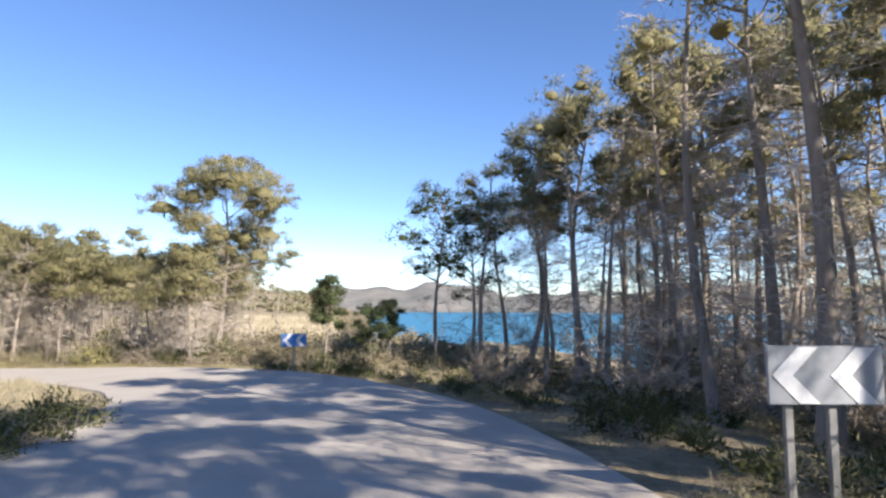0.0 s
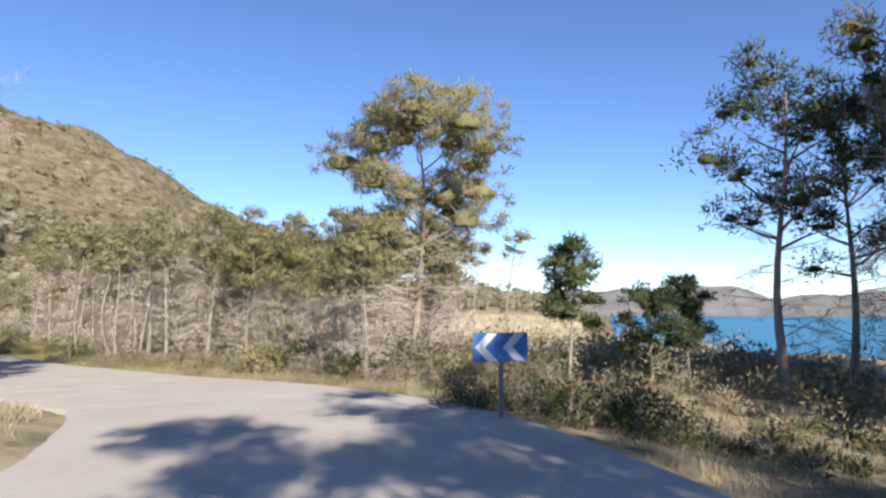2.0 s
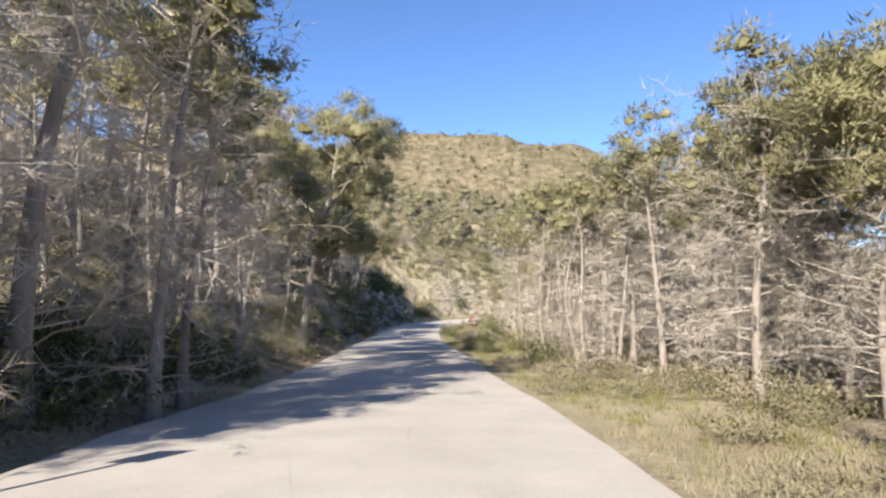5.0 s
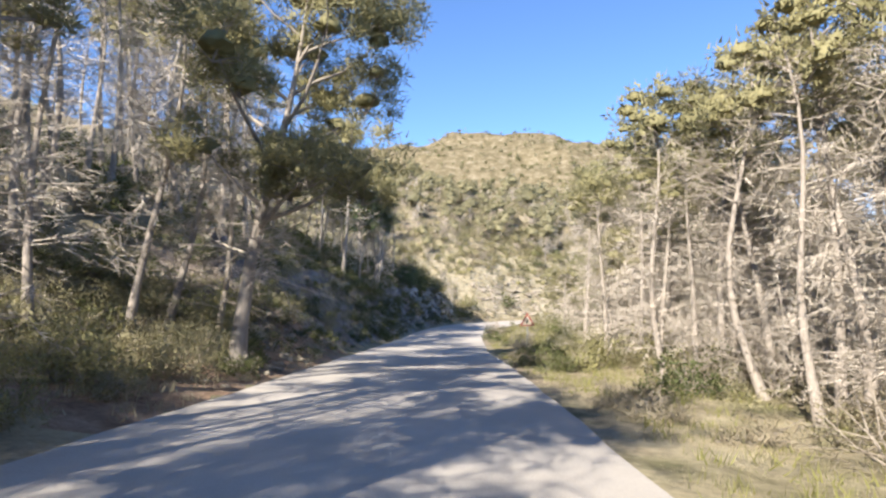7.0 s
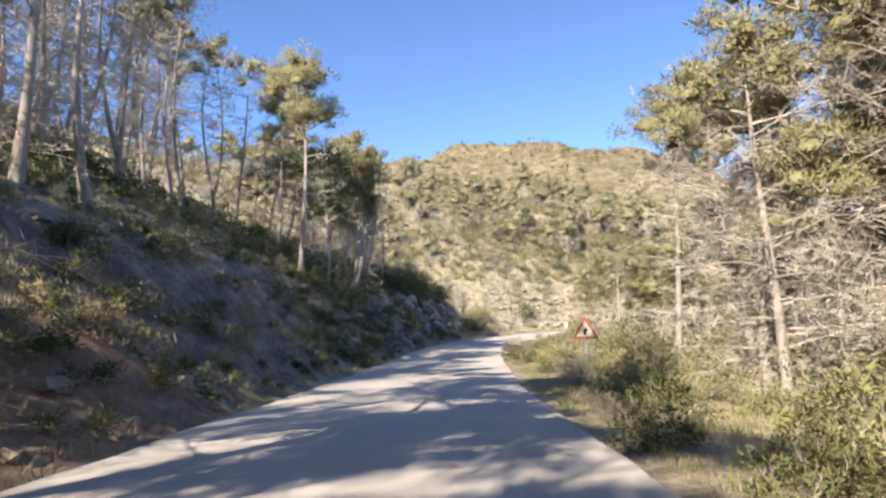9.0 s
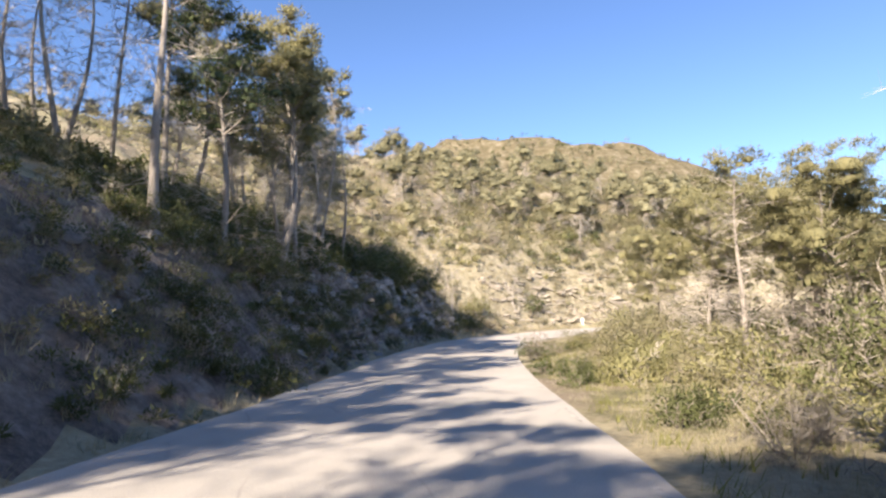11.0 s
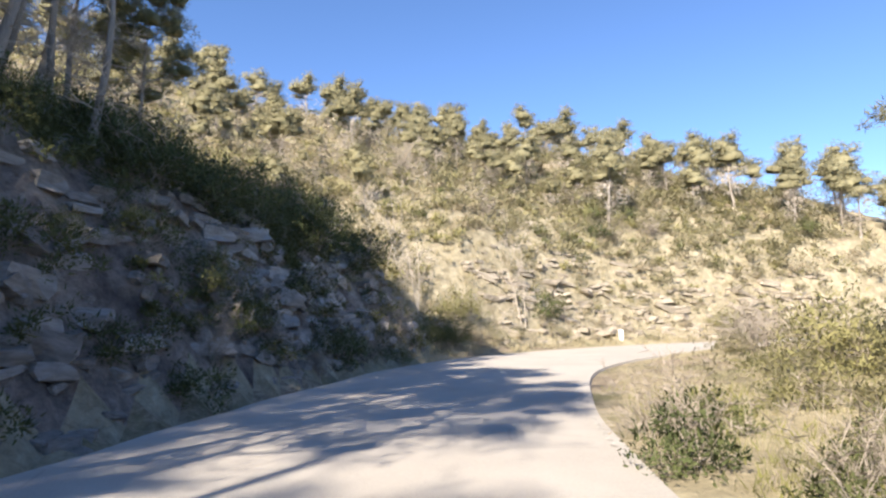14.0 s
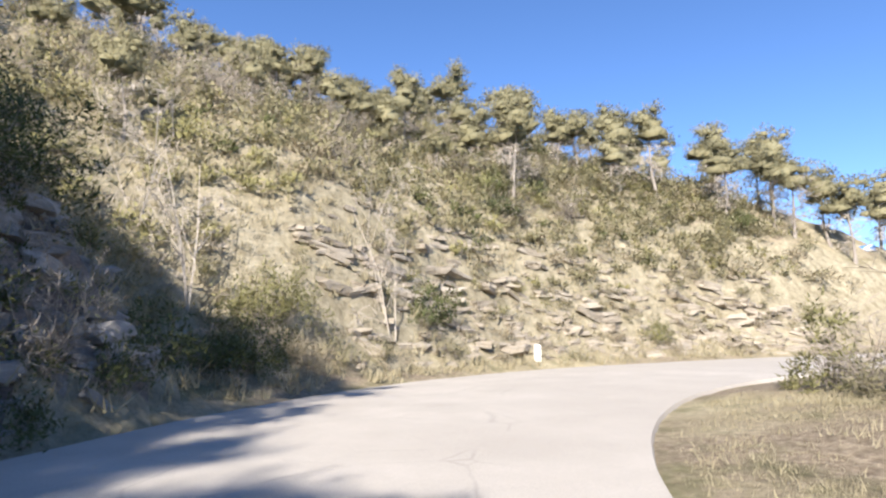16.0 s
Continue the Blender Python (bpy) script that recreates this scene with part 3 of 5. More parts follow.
def pine(seed, height, crown_from, crown_r, trunk_r, lean=(0, 0), top_flat=0.6, limbs=14, cloud=15, blades=28, dead=14, needles=None, tuft=.27, blade=(.16, .045), dead_len=1.5, dead_from=0.06, dead_depth=3, cloud_r=.36, twig=4, core=.66, wire=.0058, mass=0):
    """An Aleppo pine: bent trunk, rising limbs, a crown of needle clouds, and bare dead twigs below."""
    rng = random.Random(seed)
    V, F, W, G, spots, cores = [], [], [], [], [], []
    n = 9
    bend = [(rng.gauss(0, .1) * height * .25, rng.gauss(0, .1) * height * .25) for _ in range(4)]
    pts, rads = [], []
    for i in range(n + 1):
        u = i / n
        x = lean[0] * u + bend[0][0] * math.sin(u * 3.1) + bend[1][0] * math.sin(u * 6.2) * .5
        y = lean[1] * u + bend[0][1] * math.sin(u * 3.1) + bend[1][1] * math.sin(u * 6.2) * .5
        pts.append((x, y, height * .93 * u - (.25 if i == 0 else 0)))
        rads.append(trunk_r * (1.4 if i == 0 else 1 - .86 * u ** 0.9))
    tube(V, F, pts, rads, 8)
    trunk_at = lambda u: Vector(pts[int(u * n * .999)]).lerp(Vector(pts[int(u * n * .999) + 1]), u * n * .999 % 1)  # noqa: E731
    for i in range(limbs):
        u = crown_from + (1 - crown_from) * (i + rng.random() * .7) / limbs * .97
        v = (u - crown_from) / (1 - crown_from)
        reach = crown_r * (.55 + .45 * math.sin(min(1, v / top_flat) * 1.5708) if v < top_flat else math.cos((v - top_flat) / (1 - top_flat) * 1.3)) * rng.uniform(.6, 1.12)
        reach = max(reach, .3)
        a = i * 2.4 + rng.gauss(0, .4)
        d = Vector((math.cos(a), math.sin(a), .3 + .55 * v)).normalized()
        q = [trunk_at(min(u, .99))]
        for s in range(4):
            d = (d + Vector((rng.gauss(0, .13), rng.gauss(0, .13), rng.gauss(.05, .09)))).normalized()
            q.append(q[-1] + d * reach / 4)
        lr = trunk_r * (.42 - .26 * v) * min(1, reach / 1.5 + .3)
        tube(V, F, q, [lr, lr * .8, lr * .6, lr * .4, lr * .15], 5)
        cr = crown_r * cloud_r * rng.uniform(.7, 1.25)
        clouds = [(q[4], cr, cloud)]
        if reach > crown_r * .6:
            clouds.append((q[2].lerp(q[3], rng.random()) + Vector((rng.gauss(0, .2), rng.gauss(0, .2), .1)) * crown_r * .5, cr * .75, cloud * 2 // 3))
        for at, size, count in clouds:
            got = dome(at, size, count, rng)
            for tip in got[::twig]:
                tube(V, F, [at - Vector((0, 0, size * .3)), at.lerp(tip, .55), tip], [lr * .3, lr * .2, .006], 3)
            spots += got
            cores.append(lump(at, size * core, rng))
    if mass:
        for k in range(3):
            at = trunk_at(crown_from + (1 - crown_from) * (.4 + .2 * k)) + Vector((rng.gauss(0, .2), rng.gauss(0, .2), .1)) * crown_r
            cores.append(lump(at, crown_r * mass * (1, .95, .7)[k], rng, .6))
            spots += dome(at, crown_r * mass * (1.1, 1.05, .8)[k], cloud, rng, .68)
    if dead:
        tube(W, G, pts, [q * .3 for q in rads], 3)
    for i in range(dead):
        u = dead_from + (crown_from + .15 - dead_from) * (i + rng.random()) / dead
        a = rng.random() * 6.283
        twig_spray(W, G, trunk_at(min(u, .97)), (math.cos(a), math.sin(a), rng.uniform(-.1, .4)), dead_len * rng.uniform(.5, 1.2), trunk_r * .085 + .006, rng, dead_depth, 3, 3, .02, .75, wire)
    cv, cf, cn = tufts(spots, np.array([tuft * rng.uniform(.7, 1.35) for _ in spots]), blades, blade[0], blade[1], seed, .45, .7)
    for lv, lf, ln in cores:
        cf = np.concatenate([cf, lf + len(cv)])
        cv, cn = np.concatenate([cv, lv]), np.concatenate([cn, ln])
    tree = new("pine_tree")
    part_of("trunk", mesh_from("trunk", V, F, BARK, True), tree)
    part_of("crown", leafy("crown", cv, cf, cn, needles or NEEDLES), tree)
    if W:
        part_of("deadwood", mesh_from("deadwood", W, G, DEAD), tree, "bare grey dead twigs")
    return tree


def shrub(seed, r, h, leaves, stems=7, per=8, blades=20, blade=(.1, .032), clump=.15, name="shrub", cone=False):
    """A low bush: forking stems and uneven leafy clumps."""
    rng = random.Random(seed)
    V, F, spots = [], [], []
    for i in range(stems):
        a = rng.random() * 6.283
        t = twig_spray(V, F, (rng.gauss(0, .12) * r, rng.gauss(0, .12) * r, -.08), (math.cos(a) * r, math.sin(a) * r, h * rng.uniform(.5, 1.4)), math.hypot(r, h) * rng.uniform(.42, .66), .012, rng, 2, 3, 3, 0, .6)
        if not cone:
            spots += rng.sample(t, min(per, len(t)))
    for i in range(stems * (9 if cone else 4)):
        a, u = rng.random() * 6.283, rng.random() ** .5
        top = (1 - u) if cone else (1 - u * u * .8)
        spots.append(Vector((math.cos(a) * r * u, math.sin(a) * r * u, h * top * rng.uniform(.2, 1.0))))
    v, f, nrm = tufts(spots, np.array([clump * rng.uniform(.7, 1.5) for _ in spots]), blades, blade[0], blade[1], seed, .35, .9)
    ob = new(name)
    part_of("stemwork", mesh_from("stemwork", V, F, TWIG), ob)
    part_of("foliage", leafy("foliage", v, f, nrm, leaves), ob)
    return ob


def bare_bush(seed, r, h, name="bare_bush", stems=9, rad=.013, depth=3, material=None):
    """A leafless bush or small tree of grey twigs."""
    rng = random.Random(seed)
    ob = new(name)
    for i in range(stems):
        V, F = [], []
        a = rng.random() * 6.283
        twig_spray(V, F, (rng.gauss(0, .1) * r, rng.gauss(0, .1) * r, -.1), (math.cos(a) * r * .8, math.sin(a) * r * .8, h), math.hypot(r * .8, h) * rng.uniform(.6, .9), rad, rng, depth, 4, 3, 0, .7)
        part_of("stem", mesh_from("stem", V, F, material or TWIG), ob)
    return ob


def place(kind, x, y, scale=1.0, turn=0.0, sink=0.03, z=None, tilt=(0, 0), tall=1.0):
    m = Matrix.LocRotScale((x, y, (land1(x, y) if z is None else z) - sink), Euler((tilt[0], tilt[1], turn)), (scale, scale, scale * tall))
    ob = copy_thing(kind, m)
    ob.matrix_basis = m
    return ob


P_TALL = [tagged(pine(20 + i, 10.5, .56, 1.75, .15, (k, -k * .6), .55, 12, 15, 32, dead=18, core=.45, blade=(.16, .055)), "tall slender pine with bare lower trunk and dead twigs", "tree", "roadside pines") for i, k in enumerate((.5, -.6, .9, -.2))]
P_WIDE = [tagged(pine(40 + i, 8.2, .45, 2.5, .14, (k, .3), .5, 13, 20, 38, cloud_r=.42, core=.5, dead=18, dead_len=1.4, blade=(.16, .038)), "broad pine with a domed yellow-green crown", "tree", "roadside pines") for i, k in enumerate((.4, -.5, .1))]
P_DARK = [tagged(pine(60 + i, 8.2, .46, 2.5, .13, (k, .2), .55, 15, 13, 24, 18, NEEDLES_SHADED, blade=(.18, .045), cloud_r=.3, core=.3, dead_len=1.7), "shade-darkened green pine with open branches by the lake", "tree", "lakeside pines") for i, k in enumerate((.4, -.4))]
P_SMALL = [tagged(pine(70, 3.5, .38, .95, .055, (.1, .1), .5, 12, 12, 30, 8, NEEDLES_SHADED, tuft=.17, blade=(.13, .04), dead_len=.55), "small dark young pine near the chevron sign", "tree", "young pines"), tagged(pine(71, 2.7, .16, 1.15, .05, (.2, .1), .4, 12, 12, 30, 4, NEEDLES_SHADED, tuft=.18, blade=(.13, .04), dead_len=.5), "low spreading dark young pine above the lake", "tree", "young pines")]
P_HILL = [tagged(pine(80 + i, 5.2, .52, 1.45, .11, (k, 0), .4, 6, 16, 12, cloud_r=.5, core=.5, mass=.68, needles=NEEDLES_SUNLIT, blade=(.17, .08), tuft=.3, dead=20, dead_len=1.15, dead_from=.2, dead_depth=2, wire=.017, twig=9), "rounded yellow-green pine on the sunny slope", "tree", "hillside pines") for i, k in enumerate((.3, -.3, 0))]
P_DEAD = [tagged(pine(90 + i, 7.5, .76, 1.3, .12, (k, 0), .5, 7, 11, 24, dead=42, dead_len=1.75, core=.5), "half-dead pine covered in bare pale twigs", "tree", "roadside pines") for i, k in enumerate((.6, -.5))]
P_THIN = [tagged(pine(200 + i, 10, .68, 1.5, .13, (k, k * .3), .5, 8, 10, 22, dead=22, dead_len=1.35, core=.45), "thin pine with a sparse crown and many dead twigs", "tree", "roadside pines") for i, k in enumerate((.6, -.5, .2))]
P_VERGE = [tagged(pine(46, 8.0, .42, 2.9, .14, (.3, .2), .45, 15, 34, 56, cloud_r=.4, core=.42, tuft=.23, blade=(.15, .034), dead=30, dead_len=1.7, dead_from=.12), "open-grown pine with a domed yellow-green crown by the verge", "tree", "roadside pines")]
P_LOW = [tagged(pine(245 + i, 5.2, .62, 1.45, .085, (k, .2), .45, 9, 16, 40, cloud_r=.42, core=.4, dead=40, dead_len=1.25, dead_from=.08, blade=(.15, .036)), "young pine with a domed crown over bare grey twigs", "tree", "roadside pines") for i, k in enumerate((.4, -.4, .7))]
P_OVER = [tagged(pine(48, 8.6, .34, 3.3, .17, (.2, .5), .5, 18, 26, 64, tuft=.25, blade=(.17, .03), dead=16, dead_len=1.6, dead_from=.24, cloud_r=.32, core=.36), "large leaning pine whose crown hangs over the road", "tree", "roadside pines")]
P_DOME = [tagged(pine(52 + i, 9.4, .68, 2.1, .12, (k, .2), .42, 12, 18, 42, dead=26, dead_len=1.6, cloud_r=.42, core=.45, blade=(.16, .036)), "slender pine with a rounded yellow-green umbrella crown", "tree", "roadside pines") for i, k in enumerate((.4, -.3))]
P_GREY = [tagged(pine(230 + i, 10, .76, 1.4, .12, (k, k * .4), .45, 7, 8, 12, dead=30, dead_len=1.4, dead_depth=2, wire=.011, blade=(.22, .08), tuft=.3, twig=9), "slim pine with grey dead twigs and a small top crown", "tree", "roadside pines") for i, k in enumerate((.5, -.5, .2))]
P_POLE = [tagged(pine(260 + i, 11, .86, 1.2, .11, (k, k * .4), .45, 5, 7, 12, dead=44, dead_len=1.5, dead_depth=2, wire=.013, dead_from=.1, blade=(.22, .08), tuft=.3, twig=9), "tall bare pine pole with grey twigs", "tree", "roadside pines") for i, k in enumerate((.5, -.6, .1))]
S_GREEN = [tagged(shrub(100 + i, .7, .8, SHRUB_GREEN, 7, 7, 18, (.085, .028)), "dark green evergreen shrub on the verge", "shrub", "shrubs") for i in range(2)]
S_YELLOW = [tagged(shrub(110 + i, .7, .9, SHRUB_YELLOW), "yellow-green leafy shrub in the sun", "shrub", "shrubs") for i in range(2)]
S_BIG = [tagged(shrub(170 + i, 1.35, 1.6, SHRUB_YELLOW, 11, 12, 24, (.1, .034), .26), "large yellow-green bush in the dry field", "shrub", "shrubs") for i in range(2)]
S_BIG_OLIVE = [tagged(shrub(174 + i, 1.4, 1.4, SHRUB_OLIVE, 11, 12, 24, (.09, .03), .26), "large olive bush in the sun", "shrub", "shrubs") for i in range(2)]
S_BIG_GREEN = [tagged(shrub(178 + i, 1.35, 1.5, SHRUB_GREEN, 11, 12, 24, (.09, .032), .26), "large dark evergreen bush on the bank", "shrub", "shrubs") for i in range(2)]
S_DRY = [tagged(shrub(120 + i, .6, .5, SHRUB_DRY, 7, 7, 18, (.1, .016)), "dry straw-coloured low shrub", "shrub", "shrubs") for i in range(2)]
S_OLIVE = [tagged(shrub(130 + i, .7, .65, SHRUB_OLIVE, 7, 7, 20, (.075, .02)), "olive-brown scrub bush on stony ground", "shrub", "shrubs") for i in range(3)]
S_BARE = [tagged(bare_bush(140 + i, .7, 1.1), "leafless grey twiggy bush", "bush", "bare bushes") for i in range(2)]
S_CONE = [tagged(shrub(150, .6, 1.9, SHRUB_YELLOW, 6, 8, 30, cone=True), "upright yellow-green juniper bush by the road", "shrub", "shrubs")]
B_TREE = [tagged(bare_bush(160 + i, .55, 3.4, "bare_tree", 3, .024, 4, DEAD), "leafless pale grey tree on the bank", "tree", "bare trees") for i in range(2)]
PROTOS = P_TALL + P_WIDE + P_DARK + P_SMALL + P_HILL + P_DEAD + P_THIN + P_VERGE + P_LOW + P_OVER + P_DOME + P_GREY + P_POLE + S_GREEN + S_YELLOW + S_BIG + S_BIG_OLIVE + S_BIG_GREEN + S_DRY + S_OLIVE + S_BARE + S_CONE + B_TREE

pick = random.Random(11)


def scatter(kinds, spots, lo, hi, lift=0.05):
    for x, y in spots:
        place(pick.choice(kinds), x, y, pick.uniform(lo, hi), pick.random() * 6.283, lift, tall=pick.uniform(.88, 1.15))


def along(t0, t1, d0, d1, count, seed, side, gap=0.0):
    """Random spots beside the road between two stamps, d0 to d1 past its edge, at least gap apart."""
    r = random.Random(seed)
    rows = np.nonzero((WAY_T >= t0) & (WAY_T <= t1))[0]
    out = []
    for _ in range(count * (4 if gap else 1)):
        if len(out) >= count:
            break
        i = rows[int(r.random() * len(rows))]
        d = r.uniform(d0, d1)
        o = -(EDGE_L[i] + d) if side < 0 else EDGE_R[i] + d
        x, y = WAY[i, 0] + WAY_RIGHT[i, 0] * o + r.gauss(0, .2), WAY[i, 1] + WAY_RIGHT[i, 1] * o + r.gauss(0, .2)
        k, off = near_way(np.array([x]), np.array([y]))
        if -EDGE_L[k[0]] - .4 < off[0] < EDGE_R[k[0]] + .4:
            continue
        if gap and any((x - a) ** 2 + (y - b) ** 2 < gap * gap for a, b in out):
            continue
        out.append((x, y))
    return out


def stand(name, kinds, spots, lo, hi, label, needles=None):
    """Trees or shrubs that nobody could tell apart or count, joined into one."""
    vs, fs, ms, ns, base = [], [], [], [], 0
    for x, y in spots:
        kind = pick.choice(kinds)
        k = pick.uniform(lo, hi)
        m = Matrix.LocRotScale((x, y, land1(x, y) - .05), Euler((0, 0, pick.random() * 6.283)), (k, k, k * pick.uniform(.88, 1.15)))
        rot = np.array(m)
        for child in kind.children:
            slot = 0 if child.name.startswith('trunk') else 1 if child.name.startswith(('crown', 'foliage')) else 2
            me = child.data
            co = np.empty(len(me.vertices) * 3, np.float32)
            me.vertices.foreach_get("co", co)
            vs.append(co.reshape(-1, 3) @ rot[:3, :3].T + rot[:3, 3])
            ns.append(SOFT[me.name] @ rot[:3, :3].T / k if me.name in SOFT else np.zeros((len(me.vertices), 3)))
            me.calc_loop_triangles()
            tri = np.empty(len(me.loop_triangles) * 3, np.int32)
            me.loop_triangles.foreach_get("vertices", tri)
            fs.append(tri.reshape(-1, 3) + base)
            ms.append(np.full(len(tri) // 3, slot, np.int32))
            base += len(me.vertices)
    v, f, mi = np.concatenate(vs), np.concatenate(fs), np.concatenate(ms)
    me = bpy.data.meshes.new(name)
    me.vertices.add(len(v))
    me.vertices.foreach_set("co", v.astype(np.float32).ravel())
    me.loops.add(len(f) * 3)
    me.loops.foreach_set("vertex_index", f.ravel().astype(np.int32))
    me.polygons.add(len(f))
    me.polygons.foreach_set("loop_start", np.arange(0, len(f) * 3, 3, dtype=np.int32))
    me.polygons.foreach_set("loop_total", np.full(len(f), 3, np.int32))
    me.polygons.foreach_set("material_index", mi)
    for m in (BARK, needles or NEEDLES, DEAD):
        me.materials.append(m)
    me.polygons.foreach_set("use_smooth", np.ones(len(f), bool))
    me.update(calc_edges=True)
    me.normals_split_custom_set_from_vertices(np.concatenate(ns).tolist())
    return tagged(new(name, me), label, "trees", kind="stuff")


# ---- single trees, in the order of the drive
place(P_THIN[1], 5.0, 7.8, 1.15, .2)
place(P_THIN[0], 5.8, 10.4, 1.05, 1.0)
# The next three are set out of view to shade the road.
place(P_TALL[1], 6.8, 6.2, 1.1, 2.0)
place(P_TALL[2], 5.6, 2.2, 1.1, 3.0)
place(P_THIN[2], 7.8, 9.0, 1.1, 5.0)
place(P_THIN[0], 4.4, 19.4, 1.1, 1.3)
place(P_TALL[2], 3.3, 24.6, 1.05, .3)
place(P_THIN[1], 1.6, 23.8, .86, 2.3)
place(P_TALL[3], 5.6, 22.6, 1.1, 3.3)
place(P_THIN[1], 7.4, 24.0, 1.15, 4.3)
place(P_THIN[0], 7.0, 17.0, 1.15, 2.3)
place(P_TALL[2], 8.4, 20.0, 1.2, 1.3)
place(P_DARK[0], -0.2, 25.2, .92, .4)
place(P_DARK[1], 1.3, 27.2, .82, 2.1)
place(P_SMALL[0], -5.05, 25.6, 1.02, 0)
place(P_SMALL[1], -3.0, 24.8, .8, 1)
place(P_SMALL[0], -2.2, 25.4, .74, 2.5)
place(P_VERGE[0], -10.5, 27.8, 1.12, 1.2)
for x, y, i, s in ((-11.4, 27.4, 1, 1.0), (-14.6, 29.6, 2, .95), (-17.8, 31.4, 0, 1.0), (-12.4, 32.5, 2, 1.1), (-20.8, 31.4, 1, 1.1), (-13.2, 28.4, 0, .82), (-16.2, 29.0, 1, .95), (-19.4, 30.2, 2, 1.0), (-22.6, 32.6, 0, 1.0), (-24.4, 33.0, 1, 1.05), (-15.6, 32.2, 0, 1.05), (-10.4, 28.8, 2, .8)):
    place(P_LOW[i], x, y, s, x * 2)
place(P_LOW[1], -10.6, 24.9, .82, 2.0)
place(P_LOW[0], -12.0, 25.9, .72, 4.0)
place(P_DEAD[0], -22.5, 18.8, 1.35, .7)
for x, y, i, k in ((-24.8, 20.6, 0, .9), (-26.6, 19.4, 1, 1.0), (-20.6, 18.2, 1, .85), (-28.6, 21.6, 0, .8)):
    place(P_DEAD[i], x, y, k, x)
place(P_GREY[1], -24.4, 17.0, 1.15, 2.0)
place(P_DEAD[1], -23.4, 20.2, 1.0, 5.0)
place(P_DEAD[1], -20.2, 16.6, 1.1, 1.7)
place(P_DEAD[0], -21.4, 17.6, 1.15, 3.7)
place(P_OVER[0], -38.4, 24.6, 1.15, 0, tilt=(-.08, 0))
for x, y, i, s in ((-38.8, 22.2, 3, .95), (-40.3, 22.8, 1, .95), (-37.2, 20.8, 0, .95), (-40.4, 24.0, 2, .85)):
    place(P_POLE[i % 3], x, y, s, x * 5)
for x, y, i, s in ((-43.6, 39.8, 0, .82), (-36.7, 35.1, 1, .72), (-46.9, 41.6, 2, .8), (-34.5, 35.0, 3, .7), (-30.2, 32.6, 3, .58), (-40.2, 36.9, 2, .74)):
    place((P_GREY + P_THIN)[(i * 2 + int(-x)) % 6], x, y, s * 1.12, x * 3)
place(P_DOME[0], -49.8, 40.6, .98, 1)
place(P_DOME[1], -61.5, 30.2, 1.05, 3)
place(P_DOME[1], -36.2, 36.6, .8, 3)
place(P_DOME[0], -42.2, 40.6, .85, 4)
place(P_DEAD[1], -42.9, 37.4, .95, 2)
place(P_DEAD[0], -21.3, 32.3, .75, 4, tilt=(.1, .25))
place(P_VERGE[0], -68.4, 49.6, .58, 4)
place(P_WIDE[1], -66.4, 51.2, .72, 2)
place(P_DEAD[0], -58.5, 44.3, .75, 2)
place(P_VERGE[0], -57.4, 46.0, .6, 5)
place(P_VERGE[0], -62.5, 46.8, .66, 1)
place(P_TALL[0], -66.6, 33.2, .8, 2)
place(P_DARK[0], -64.0, 31.6, .85, 5)
for x, y, i, s in ((-73.1, 29.8, 0, .85), (-68.5, 29.4, 3, .9), (-71.6, 31.6, 1, .7)):
    place(P_TALL[i], x, y, s, x)
place(P_TALL[2], -70.2, 33.4, .6, 0, tilt=(.1, .35))
place(P_DARK[0], -78.5, 34.0, .95, 0, tilt=(-.12, .05))
place(P_TALL[1], -77.2, 32.8, .85, 0, tilt=(-.1, .04))
place(P_TALL[3], -80.2, 34.4, .75, 2)
place(P_DARK[1], -79.6, 32.0, 1.0, 1)
place(P_WIDE[0], -82.4, 34.6, .8, 1)
place(P_WIDE[2], -83.6, 36.4, .7, 3)
# Unseen pines right of and behind the start, added for their shade.
for x, y, i in ((4.4, -3.4, 1), (4.0, -7.0, 0), (10.5, 6.0, 0), (12.5, 3.5, 1), (11.5, 8.0, 2), (13.5, 7.0, 0), (14.5, 10.5, 1)):
    place(P_TALL[i], x, y, 1.0, x * 4)
# Pines never in view, added to shade the wood's foot by the sign.
for x, y, i in ((-15.6, 11.6, 0), (-18.2, 12.2, 1), (-20.6, 13.4, 2), (-17.0, 14.6, 1), (-23.2, 14.6, 0), (-19.6, 10.2, 2), (-22.4, 11.4, 1), (-25.2, 13.0, 0)):
    place(P_WIDE[i], x, y, .78, x * 3)
# ---- the wood by the lake, and behind the start
scatter(P_THIN + P_POLE, along(-.6, 2.3, 4.5, 14, 16, 1, 1, 1.8), .95, 1.18)
for x, y in ((3.8, 21.5), (5.2, 19.0), (6.4, 24.5), (2.8, 26.2), (4.8, 26.0), (7.6, 21.4), (8.6, 17.6)):
    place(P_DEAD[int(x) % 2], x, y, 1.05, x * 3)
for x, y in ((-12.8, 28.6), (-16.0, 30.2), (-19.2, 31.8), (-11.0, 29.8), (-14.4, 31.8), (-17.4, 29.4)):
    place(P_DEAD[int(-x) % 2], x, y, .62, x * 3)
stand("lakeside_wood", P_GREY + P_POLE, along(-.6, 2.4, 7.0, 24, 26, 31, 1, 1.4), 1.0, 1.25, "slim pines of the wood above the lake")
scatter(P_THIN + P_TALL, along(-4.5, .3, 2.2, 13, 13, 21, 1, 2.0), .95, 1.2)
